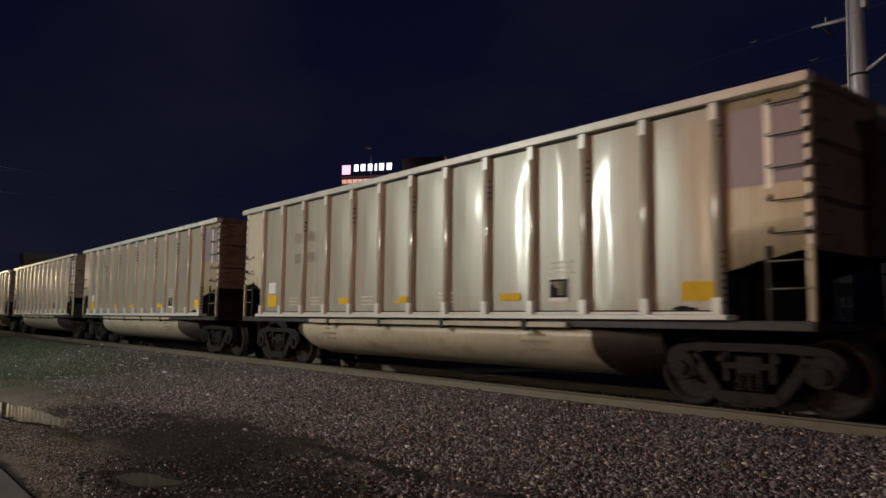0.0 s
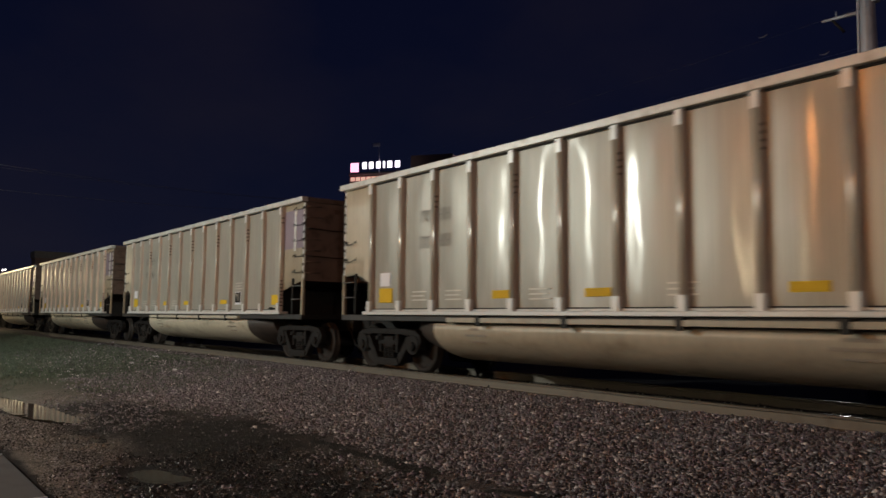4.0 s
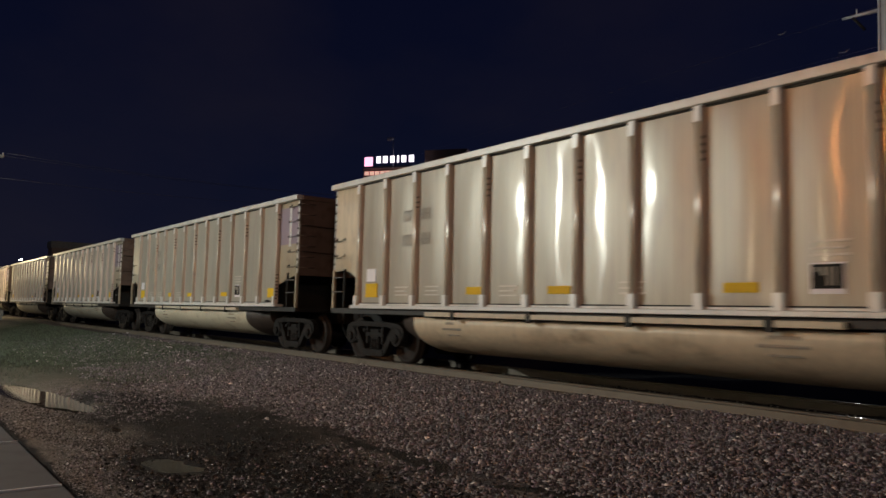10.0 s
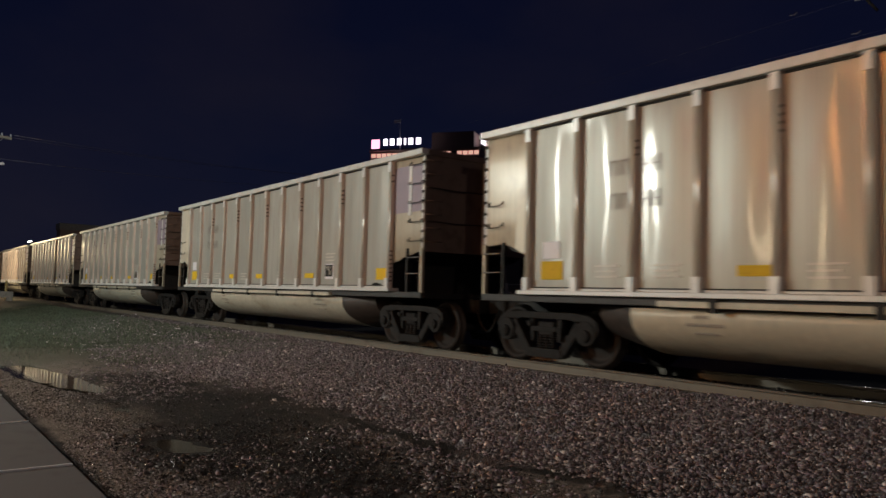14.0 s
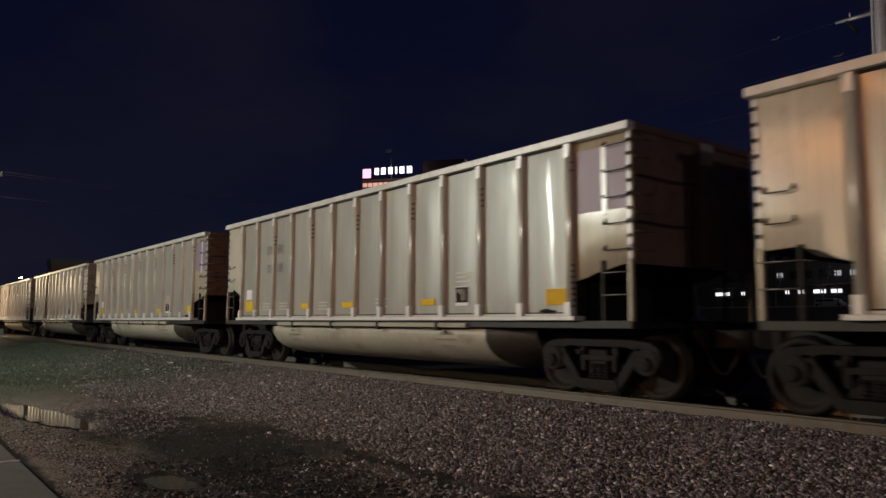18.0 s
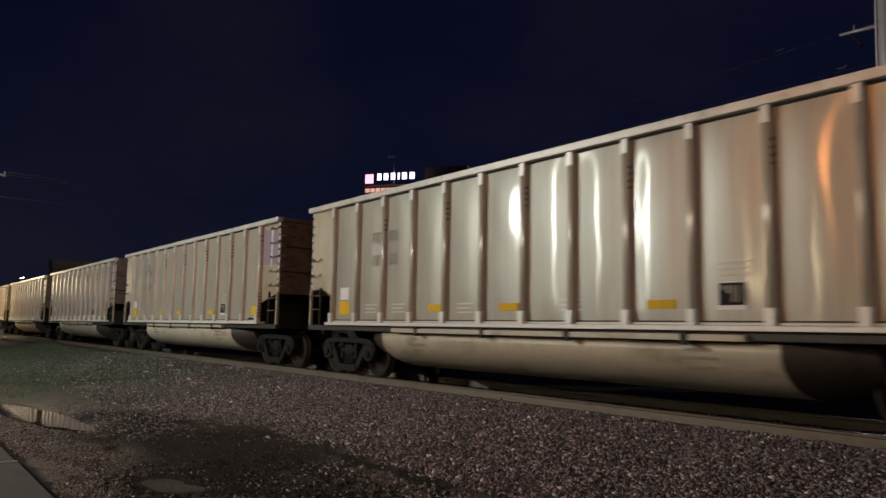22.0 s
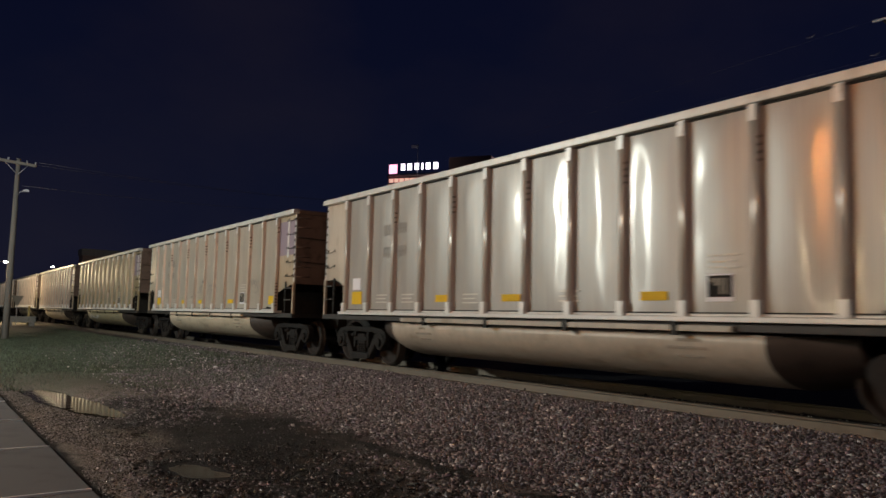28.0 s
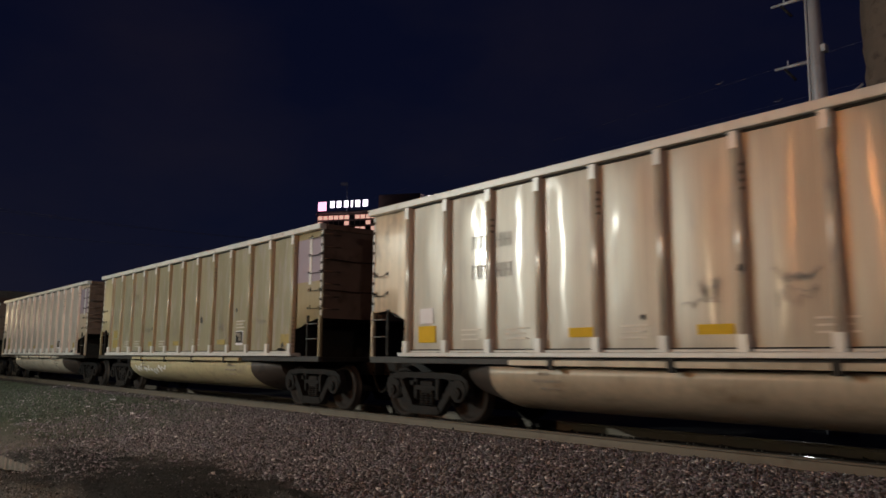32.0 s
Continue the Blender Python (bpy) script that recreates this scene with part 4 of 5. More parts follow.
# ---- pavement beside the track ----
def pavement():
    walk_way = thing("pavement", "grey concrete footpath slabs with pale joints", "pavement", kind="structure")
    slab = bmesh.new()
    box_into(slab, -1.19, 1.19, -1.25, 0.0, -0.12, 0.0)
    soften(slab, 0.012)
    slab = mesh_of("slab", slab, CONCRETE)
    for k in range(-4, 16):
        part("slab", slab, None, walk_way, at=pose(3.78 - 2.40 * k + random.uniform(-0.01, 0.01), 1.39 + random.uniform(-0.012, 0.012), GROUND + 0.035 + random.uniform(-0.005, 0.005), random.uniform(-0.2, 0.2), 0, 0))
    joint = mesh_of("joint", box_bm(-0.013, 0.013, -1.24, -0.01, -0.03, 0.0), JOINT)
    for k in range(-4, 15):
        part("joint", joint, None, walk_way, "pale joint filler", at=pose(2.58 - 2.40 * k, 1.39, GROUND + 0.046))


pavement()


# ---- ballast stones ----
def stones(name, count, area, size, mat, seed, label, fade=(0.0, 1.9, -22.0), mud=0.06):
    """Loose broken stones lying on the ground, as one mesh."""
    rng = np.random.default_rng(seed)
    x0, x1, y0, y1 = area
    base = np.array([(0, 0, 1), (0.9, 0, 0.1), (0.25, 0.85, 0.1), (-0.75, 0.5, 0.05), (-0.7, -0.55, 0.1), (0.3, -0.9, 0.05), (0, 0, -0.9)])
    tris = np.array([(0, 1, 2), (0, 2, 3), (0, 3, 4), (0, 4, 5), (0, 5, 1), (6, 2, 1), (6, 3, 2), (6, 4, 3), (6, 5, 4), (6, 1, 5)])
    u = rng.random(count)
    xs = x1 - (x1 - x0) * u ** 1.25
    ys = y0 + (y1 - y0) * rng.random(count)
    ragged = np.array([0.8 * noise.noise((x * 0.5, y * 0.5, 3)) + 0.4 * noise.noise((x * 1.7, y * 1.7, 9)) for x, y in zip(xs, ys)])
    chance = np.clip((ys + ragged - y0 - fade[0]) / fade[1], 0, 1) * np.clip((xs + 2 * ragged - fade[2]) / 6.0, 0.12, 1)
    # few stones show in the mud and in the wheel rut
    pool = np.minimum(((xs + 10.0) / 2.8) ** 2 + ((ys - 3.55 + 0.5 * ragged) / 1.35) ** 2, ((xs + 7.0) / 2.5) ** 2 + ((ys - 3.05 + 0.5 * ragged) / 1.0) ** 2)
    chance *= np.clip((pool - 0.75) / 0.6, mud, 1)
    rut = np.abs(ys - 4.66 - 0.03 * (xs + 6) + 0.12 * ragged) / 0.16 + np.clip(np.abs(xs + 6.1) - 2.2, 0, 9)
    chance *= np.clip(rut - 0.5, mud, 1)
    chance *= np.clip((x1 - xs + 1.5 * ragged) / 1.5, 0, 1)
    # none lie in the puddles
    for cx, cy, rx, ry in ((-7.52, 2.44, 0.56, 0.27), (-15.1, 2.42, 2.5, 0.42)):
        chance *= ((xs - cx) / rx) ** 2 + ((ys - cy - 0.11 * (xs - cx)) / ry) ** 2 > 1
    keep = rng.random(count) < chance
    xs, ys = xs[keep], ys[keep]
    n = len(xs)
    zs = np.array([ground_z(x, y) + lumps(x, y) for x, y in zip(xs, ys)])
    s = size * (0.45 + 0.9 * rng.random(n) ** 1.6)
    pts = base[None] * (0.5 + 1.0 * rng.random((n, 7, 1))) * s[:, None, None] * (0.6 + 0.75 * rng.random((n, 1, 3))) + 0.28 * s[:, None, None] * rng.normal(0, 1, (n, 7, 3))
    ang = rng.random(n) * math.tau
    tilt = rng.normal(0, 0.5, n)
    c, si, ct, st = np.cos(ang), np.sin(ang), np.cos(tilt), np.sin(tilt)
    px, py, pz = pts[..., 0], pts[..., 1] * ct[:, None] - pts[..., 2] * st[:, None], pts[..., 1] * st[:, None] + pts[..., 2] * ct[:, None]
    out = np.stack([px * c[:, None] - py * si[:, None] + xs[:, None], px * si[:, None] + py * c[:, None] + ys[:, None], pz * 0.68 + zs[:, None] + 0.25 * s[:, None]], -1)
    faces = (tris[None] + 7 * np.arange(n)[:, None, None]).reshape(-1, 3)
    me = bpy.data.meshes.new(name)
    me.vertices.add(7 * n)
    me.vertices.foreach_set("co", out.reshape(-1).astype(np.float32))
    me.loops.add(len(faces) * 3)
    me.loops.foreach_set("vertex_index", faces.reshape(-1).astype(np.int32))
    me.polygons.add(len(faces))
    me.polygons.foreach_set("loop_start", np.arange(0, 3 * len(faces), 3, dtype=np.int32))
    me.update(calc_edges=True)
    me.materials.append(mat)
    tagged(new(name, me), label, "ballast", kind="stuff")


stones("ballast", 186000, (-34, 3.0, 3.6, 8.79), 0.0225, STONE, 1, "grey-brown broken ballast stones along the rail")
stones("ballast_light", 26000, (-32, 3, 3.7, 8.76), 0.022, LIGHT_STONE, 12, "lighter broken stones among the ballast")
stones("ballast_pale", 5500, (-30, 3, 3.8, 8.75), 0.027, PALE, 2, "pale stones among the ballast")
stones("ballast_beyond", 7000, (-34, 3, 8.86, 10.3), 0.034, SHADED_STONE, 3, "ballast stones between the rails, darkened for the train's shade", (-1.0, 0.1, -60.0))
stones("loose_gravel", 17000, (-17, 4, 2.1, 5.4), 0.011, WET_STONE, 4, "small loose gravel on the wet verge", (-0.4, 0.4, -16.0), 0.9)
stones("mud_edge_stones", 3600, (-8.5, -2.6, 1.6, 2.9), 0.015, STONE, 43, "small stones along the edge of the mud", (-0.3, 0.3, -18.0), 0.5)
stones("mud_specks", 3000, (-15, -2.5, 2.2, 4.6), 0.0075, LIGHT_STONE, 41, "tiny light specks of grit in the mud", (-0.4, 0.4, -18.0), 0.8)
stones("mud_stones", 4600, (-15.6, -10.4, 2.6, 4.0), 0.019, STONE, 21, "scattered ballast stones sunk in the mud", (-0.2, 0.9, -17.5), 0.3)
stones("wet_stones", 5200, (-8.6, -3.2, 1.8, 4.2), 0.022, WET_STONE, 22, "dark wet stones in the mud", (-0.1, 0.9, -11.5), 1.0)
stones("wet_light_stones", 900, (-7.4, -3.2, 1.9, 4.2), 0.021, STONE, 24, "grey stones among the wet ones", (-0.3, 0.4, -16.0), 1.0)
stones("grit", 26000, (-17, -1, 1.46, 2.5), 0.0075, LIGHT_STONE, 14, "fine light grit on the wet verge", (-0.4, 0.4, -16.0))
stones("dark_grit", 20000, (-17, -1, 1.44, 2.6), 0.0095, WET_STONE, 15, "fine dark grit on the wet verge", (-0.4, 0.4, -16.0), 0.5)
stones("pebbles", 900, (-15, 0, 1.45, 5.0), 0.016, PALE, 6, "pale pebbles scattered on the wet verge", (-0.4, 0.4, -16.0))
stones("grass_stones", 900, (-30, -15, 3.6, 7.6), 0.020, PALE, 31, "pale stones scattered in the grass", (-0.5, 0.5, -60.0))


def turf(count, seed):
    """Short ragged blades, as one mesh."""
    rng = random.Random(seed)
    verts, faces = [], []
    while len(faces) < count:
        x, y = rng.uniform(-48.5, -15.5), rng.uniform(1.5, 7.9)
        if (abs(x + 18.9) < 1.6 and 2.0 < y < 4.4 and rng.random() < 0.7):
            continue
        if noise.noise((x * 0.35, y * 0.5, 2)) + 0.25 * noise.noise((x * 1.5, y * 1.5, 4)) < -0.12 - 0.09 * (-17.5 - x):
            continue
        z, h, a = ground_z(x, y) + lumps(x, y) - 0.01, rng.uniform(0.025, 0.075), rng.uniform(0, math.tau)
        w, lean = rng.uniform(0.006, 0.014), rng.uniform(0.0, 0.05)
        c, s_ = math.cos(a), math.sin(a)
        k = len(verts)
        verts += [(x - w * c, y - w * s_, z), (x + w * c, y + w * s_, z), (x + lean * s_, y - lean * c, z + h)]
        faces.append((k, k + 1, k + 2))
    me = bpy.data.meshes.new("turf")
    me.from_pydata(verts, [], faces)
    me.materials.append(material("turf_blades", (0.098, 0.122, 0.082), 0.7, 0.0, 0.25, 1.5, 30, 0.0, island=0.7))
    tagged(new("turf", me), "short patchy green grass on the verge", "grass", kind="stuff")


turf(80000, 5)


# ---- puddles ----
def puddle(spine, seed, z, mat, label):
    """A flat sheet of water round a line of (x, y, half width)."""
    bm = bmesh.new()
    left, right = [], []
    for i in range(49):
        k = i / 48 * (len(spine) - 1)
        a = min(int(k), len(spine) - 2)
        f = k - a
        x, y, w = (spine[a][n] * (1 - f) + spine[a + 1][n] * f for n in range(3))
        left.append((x, y + w * (1 + 0.5 * noise.noise((x * 2.1, seed, 0)) + 0.45 * noise.noise((x * 6.3, seed, 3)))))
        right.append((x, y - w * (1 + 0.5 * noise.noise((x * 2.1, seed, 7)) + 0.45 * noise.noise((x * 6.3, seed, 9)))))
    prism_into(bm, left + right[::-1], z - 0.06, z, "z")
    solid("puddle", bm, mat, label, "puddle", kind="structure")


WATER = material("still_water", (0.02, 0.018, 0.015), 0.05, 0.0, 0.1, 2.0, 6.0, 0.004, rough_vary=0.02)
MURKY = material("murky_water", (0.022, 0.020, 0.014), 0.13, 0.0, 0.1, 2.0, 8.0, 0.006, rough_vary=0.03)
for water in (WATER, MURKY):
    water.node_tree.nodes["Principled BSDF"].inputs["IOR"].default_value = 1.33
MURKY.node_tree.nodes["Principled BSDF"].inputs["Specular IOR Level"].default_value = 0.05
puddle([(-17.4, 2.20, 0.24), (-16.54, 2.28, 0.44), (-15.27, 2.42, 0.47), (-14.2, 2.58, 0.36), (-13.3, 2.74, 0.26), (-12.6, 2.88, 0.13)], 1, GROUND - 0.11, WATER, "shallow rain puddle mirroring the train on the verge")
puddle([(-8.05, 2.38, 0.14), (-7.75, 2.42, 0.26), (-7.4, 2.48, 0.28), (-7.0, 2.50, 0.14)], 5, GROUND - 0.018, MURKY, "small murky puddle in the mud")
puddle([(-10.4, 2.49, 0.08), (-10.1, 2.52, 0.13), (-9.8, 2.55, 0.08)], 8, GROUND - 0.012, MURKY, "tiny murky puddle in the mud")


def litter(x, y, size, seed):
    """A crumpled scrap of paper."""
    rnd = random.Random(seed)
    bm = bmesh.new()
    grid = [[bm.verts.new((x + size * (i / 4 - 0.5) + rnd.uniform(-0.01, 0.01), y + 0.6 * size * (j / 4 - 0.5) + rnd.uniform(-0.01, 0.01), ground_z(x, y) + lumps(x, y) + 0.02 + rnd.uniform(0, 0.06))) for j in range(5)] for i in range(5)]
    for i in range(4):
        for j in range(4):
            bm.faces.new((grid[i][j], grid[i + 1][j], grid[i + 1][j + 1], grid[i][j + 1]))
    bmesh.ops.solidify(bm, geom=bm.faces[:], thickness=0.003)
    solid("paper_scrap", bm, WHITE, "crumpled white paper scrap lying in the grass", "litter", "litter in the grass")


LITTER = ((-22.84, 7.21, 0.22), (-21.93, 6.28, 0.12), (-32.20, 7.90, 0.16), (-33.02, 8.64, 0.12), (-18.56, 6.35, 0.14))
for n, (x, y, size) in enumerate(LITTER):
    litter(x, y, size, n)


# ---- poles and cables ----
def cable(name, a, b, sag, r, label):
    bm = bmesh.new()
    a, b = Vector(a), Vector(b)
    sweep_into(bm, [a.lerp(b, i / 16) - Vector((0, 0, 4 * sag * (i / 16) * (1 - i / 16))) for i in range(17)], r, 5)
    solid(name, bm, WIRE, label, "cable")


def timber_pole(x, y, top):
    pole = thing("utility_pole", "weathered timber utility pole with a crossarm and lamp", "utility pole", at=pose(x, y, GROUND))
    h = top - GROUND
    bm = bmesh.new()
    tube_into(bm, (0.02, -0.10, -0.2), (0.10, -0.12, h), 0.17, 0.11, 14)
    part("pole", bm, TIMBER, pole)
    bm = bmesh.new()
    box_into(bm, -0.06, 0.06, -1.25, 0.80, -0.07, 0.07)
    soften(bm, 0.01)
    arm = part("crossarm", bm, TIMBER, pole, at=pose(0.22, -0.10, h - 0.24, -4, 0, 0))
    for dy in (-1.1, -0.5, 0.35, 0.74):
        bm = bmesh.new()
        tube_into(bm, (0, dy, 0.07), (0, dy, 0.20), 0.035, 0.05, 8)
        part("insulator", bm, GALV, arm)
    for dy in (-0.62, 0.42):
        bm = bmesh.new()
        tube_into(bm, (0.02, dy, -0.06), (0.0, 0.0, -0.62), 0.018, sides=6)
        part("brace", bm, GALV, arm)
    bm = bmesh.new()
    sweep_into(bm, [(0.15, -0.08, h - 2.10), (0.15, -0.02, h - 1.80), (0.15, 0.08, h - 1.70), (0.15, 0.20, h - 1.66)], 0.025)
    part("lamp_arm", bm, GALV, pole)
    bm = bmesh.new()
    prism_into(bm, [(0.14, h - 1.70), (0.44, h - 1.68), (0.46, h - 1.62), (0.36, h - 1.55), (0.18, h - 1.60)], 0.05, 0.25, "x")
    soften(bm, 0.02)
    part("lamp_head", bm, WHITE, pole, "pale unlit street lamp head")
    return pole


timber_pole(-43.4, 4.10, 8.75)


def steel_pole(x, y):
    pole = thing("transmission_pole", "pale tubular steel transmission pole with side arms", "transmission pole", at=pose(x, y, -0.5))
    bm = bmesh.new()
    tube_into(bm, (0, 0, 0), (0.02, 0, 14.5), 0.295, 0.05, 20)
    part("shaft", bm, GALV, pole)
    bm = bmesh.new()
    sweep_into(bm, [(-0.30 + 0.0155 * z, -0.05, z) for z in (0.0, 3.0, 6.0, 9.0, 12.0)], 0.03, 8)
    part("conduit", bm, GALV, pole)
    for z in (3.4, 7.0):
        bm = bmesh.new()
        r = 0.286 - 0.0165 * z
        tube_into(bm, (0.005, 0, z), (0.005, 0, z + 0.05), r + 0.012, r + 0.012, 20)
        part("band", bm, STEEL, pole)
    part("bracket", box_bm(0.12, 0.24, -0.10, 0.10, 8.5, 8.68, 0.02), GALV, pole)
    for z, s in ((6.84, -1), (8.37, -1), (9.94, -1), (11.5, -1), (7.0, 1)):
        ax = -0.92 if s < 0 else 0.95
        bm = bmesh.new()
        tube_into(bm, (0.0, 0, z), (ax, -0.1, z + (0.0 if s < 0 else 0.5)), 0.055, 0.028, 8)
        part("arm", bm, GALV, pole)
        if s < 0:
            bm = bmesh.new()
            tube_into(bm, (ax + 0.22, -0.08, z - 0.03), (ax + 0.45, -0.05, z - 0.36), 0.03, sides=8)
            part("insulator", bm, STEEL, pole)
            bm = bmesh.new()
            tube_into(bm, (ax + 0.30, -0.07, z + 0.03), (ax + 0.30, -0.07, z + 0.15), 0.02, sides=6)
            part("stub", bm, GALV, pole)
    return pole


steel_pole(-6.45, 17.0)
for z, y in ((9.0, 4.9), (8.9, 3.5), (7.7, 4.2)):
    cable("power_line", (-43.2, y, z - 0.35), (-72.0, 62.0, 16.5 - 0.6 * (9 - z)), 1.2, 0.009, "thin dark overhead power line")
for k, (x, z) in enumerate(((-8.9, 8.05), (-7.45, 7.2), (-8.9, 6.4))):
    bm = bmesh.new()
    tube_into(bm, (x, 17.2, z), (x - 0.14, 17.2, z + 0.02), 0.016, 0.007, 8)
    tube_into(bm, (x, 17.2, z), (x + 0.09, 17.2, z + 0.05), 0.017, 0.006, 8)
    clamp = solid("line_clamp", bm, WIRE, "small pale clamp hanging on an overhead line", "clamp")
    cable("power_line", (x - 40, 35, z + 6), (x + 9, 13.43, z - 1.35), 0.0, 0.0018, "thin dark overhead power line")


def chimney(x, y):
    bm = bmesh.new()
    rings = []
    for k in range(40):
        z = -0.6 + 0.42 * k
        rings.append([bm.verts.new((x + (1.05 + 0.09 * noise.noise((i * 0.8, k * 0.9, 1))) * math.cos(i * math.tau / 24), y + (1.05 + 0.09 * noise.noise((i * 0.8, k * 0.9, 1))) * math.sin(i * math.tau / 24), z)) for i in range(24)])
    for a, b in zip(rings, rings[1:]):
        for i in range(24):
            bm.faces.new((a[i], a[(i + 1) % 24], b[(i + 1) % 24], b[i]))
    bm.faces.new(rings[-1])
    solid("chimney", bm, material("flaking_masonry", (0.20, 0.155, 0.125), 0.85, 0.0, 0.35, 1.6, 14, 0.5, grime=(0.07, 0.05, 0.04), grime_at=0.55), "old flaking masonry chimney stack beyond the line", "chimney")


chimney(-6.65, 24.0)


# ---- lit tower with its roof sign, far off ----
def tower():
    # local x runs along the facade, local y away from the viewer; the right end stands nearer
    at = pose(-251.0, 164.5, 0, 0, 0, 56.8 - 22.0)
    block = thing("office_tower", "dark brown office tower with lit top-floor windows", "tower", at=at)
    part("wall", box_bm(-13, 34, 3, 30, -1, 59.6), TOWER, block)
    part("penthouse", box_bm(13, 31, 6, 26, 59.6, 67.6), TOWER, block, "dark plant room on the roof")
    part("parapet", box_bm(-13.3, 34.3, 2.6, 3.4, 59.6, 60.3), TOWER, block)
    glass = mesh_of("window", box_bm(-0.95, 0.95, -0.12, 0.12, -0.8, 0.8), LIT_WARM)
    dark = mesh_of("window", box_bm(-0.95, 0.95, -0.12, 0.12, -0.8, 0.8), STEEL)
    rnd = random.Random(4)
    for fl in range(4):
        for i in range(20):
            lit = rnd.random() < (0.9 if fl == 0 else 0.45)
            part("window", glass if lit else dark, None, block, at=pose(-11.5 + 2.35 * i, 2.93, 58.2 - 2.5 * fl))
    mast = bmesh.new()
    tube_into(mast, (0.2, 3.3, 59.6), (-0.1, 3.3, 71.6), 0.24, 0.20, 8)
    part("mast", mast, GALV, block)
    part("floodlight", box_bm(-2.9, 0.3, 3.1, 3.5, 71.7, 73.2, 0.3), GALV, block, "floodlight head on the mast")
    return at


def roof_sign(at):
    sign = thing("roof_sign", "glowing white letters and a pink square on a rooftop frame", "sign", at=at)
    part("square", box_bm(-11.3, -7.7, -0.2, 0.2, 60.6, 64.4, 0.1), LIT_PINK, sign, "glowing pink square")
    # six plain blocks stand for the lettering
    for x0, x1 in ((-5.9, -4.2), (-3.0, -1.2), (0.2, 1.9), (3.2, 3.9), (5.1, 7.0), (8.4, 10.4)):
        part("letter_block", box_bm(x0, x1, -0.2, 0.2, 61.8, 64.5), LIT_WHITE, sign, "glowing white block")
    for x in (-9.4, -3.0, 3.0, 9.0):
        part("strut", box_bm(x - 0.12, x + 0.12, 0.55, 3.3, 60.32, 60.55), STEEL, sign)
        part("upright", box_bm(x - 0.12, x + 0.12, 0.25, 0.5, 60.4, 64.2), STEEL, sign)
    part("base_beam", box_bm(-12, 12.5, 0.0, 0.5, 60.0, 60.36), STEEL, sign)


AT = tower()
roof_sign(AT)
corner = thing("roof_sign", "small glowing white sign on the tower's roof corner", "sign", at=AT)
part("sign_box", box_bm(33.2, 34.6, 9.2, 13.0, 62.9, 67.2, 0.1), LIT_WHITE, corner, "glowing white sign box")
part("support", box_bm(33.3, 33.7, 9.4, 12.8, 59.62, 62.88), STEEL, corner)


# ---- buildings, lamps and vehicles beyond the track ----
def brick_block(x0, x1, y0, y1, top, name, label):
    b = thing(name, label, "building")
    part("wall", box_bm(x0, x1, y0, y1, -1, top - 0.95), BRICK, b)
    part("parapet", box_bm(x0 - 0.15, x1 + 0.15, y0 - 0.15, y1 + 0.15, top - 0.95, top), PALE_CONCRETE, b, "pale coping")
    return b


brick_block(-121.5, -118.6, 20.0, 32.0, 10.0, "warehouse", "low dark red brick warehouse beyond the line")


LOT = 3.60            # the raised lot beyond the line


def raised_lot():
    lot = thing("raised_lot", "raised concrete loading yard behind a dark retaining wall", "loading yard", kind="structure")
    part("retaining_wall", box_bm(-150, -10, 108.0, 108.6, -0.6, LOT - 0.06, 0.04), DIM, lot)
    part("coping", box_bm(-150, -10, 107.9, 108.7, LOT - 0.055, LOT + 0.10, 0.015), PALE_CONCRETE, lot, "pale coping along the wall")
    part("yard", box_bm(-150, -10, 108.6, 125.0, -0.6, LOT), DIM, lot)
    post = mesh_of("rail_post", box_bm(-0.05, 0.05, -0.05, 0.05, 0, 1.1), STEEL)
    for k in range(30):
        part("rail_post", post, None, lot, at=pose(-104 + 2.4 * k, 108.3, LOT + 0.10))


raised_lot()


def street_block():
    """A long block far behind the yard: storeys of dark windows, a few lit, over a lit shop front."""
    b = thing("street_building", "dim grey apartment block with scattered lit windows", "building")
    part("wall", box_bm(-142, -15, 125, 150, -1, 19.6), DIM, b)
    part("cornice", box_bm(-142.4, -14.6, 124.5, 125.0, 19.6, 20.6), DIM, b)
    part("canopy", box_bm(-84, -48, 122.6, 125, 7.55, 7.85, 0.05), DIM, b, "dark canopy over the shop front")
    lit = mesh_of("window", box_bm(-0.52, 0.52, -0.1, 0.1, -0.42, 0.42), LIT_COOL)
    dull = mesh_of("window", box_bm(-0.62, 0.62, -0.1, 0.1, -0.70, 0.70), STEEL)
    bar = mesh_of("glazing_bar", box_bm(-0.05, 0.05, -0.06, 0.06, -0.48, 0.48), STEEL)
    on = {(0, 0), (0, 1), (0, 2), (0, 3), (1, 0), (1, 1), (2, 1), (2, 3), (-4, 0), (4, 0), (5, 2)}
    for i in range(-8, 10):
        for fl in range(4):
            x, z = -56.1 + 2.45 * i, 9.42 + 3.02 * fl
            w = part("window", lit if (i, fl) in on else dull, None, b, at=pose(x, 124.93, z))
            if (i, fl) in on:
                part("glazing_bar", bar, None, w, at=pose(0.1 if fl % 2 else -0.15, -0.11, 0))
    for x0, x1 in ((-78.4, -75.6), (-73.2, -72.6), (-65.0, -64.4), (-62.8, -61.8), (-60.2, -58.2), (-57.3, -55.6)):
        part("shop_window", box_bm(x0, x1, 124.86, 125.06, 6.2, 6.8), LIT_SHOP, b, "bright lit shop window")
        part("mullion", box_bm(0.4 * x0 + 0.6 * x1 - 0.08, 0.4 * x0 + 0.6 * x1 + 0.08, 124.78, 124.85, 6.0, 7.1), STEEL, b)


street_block()


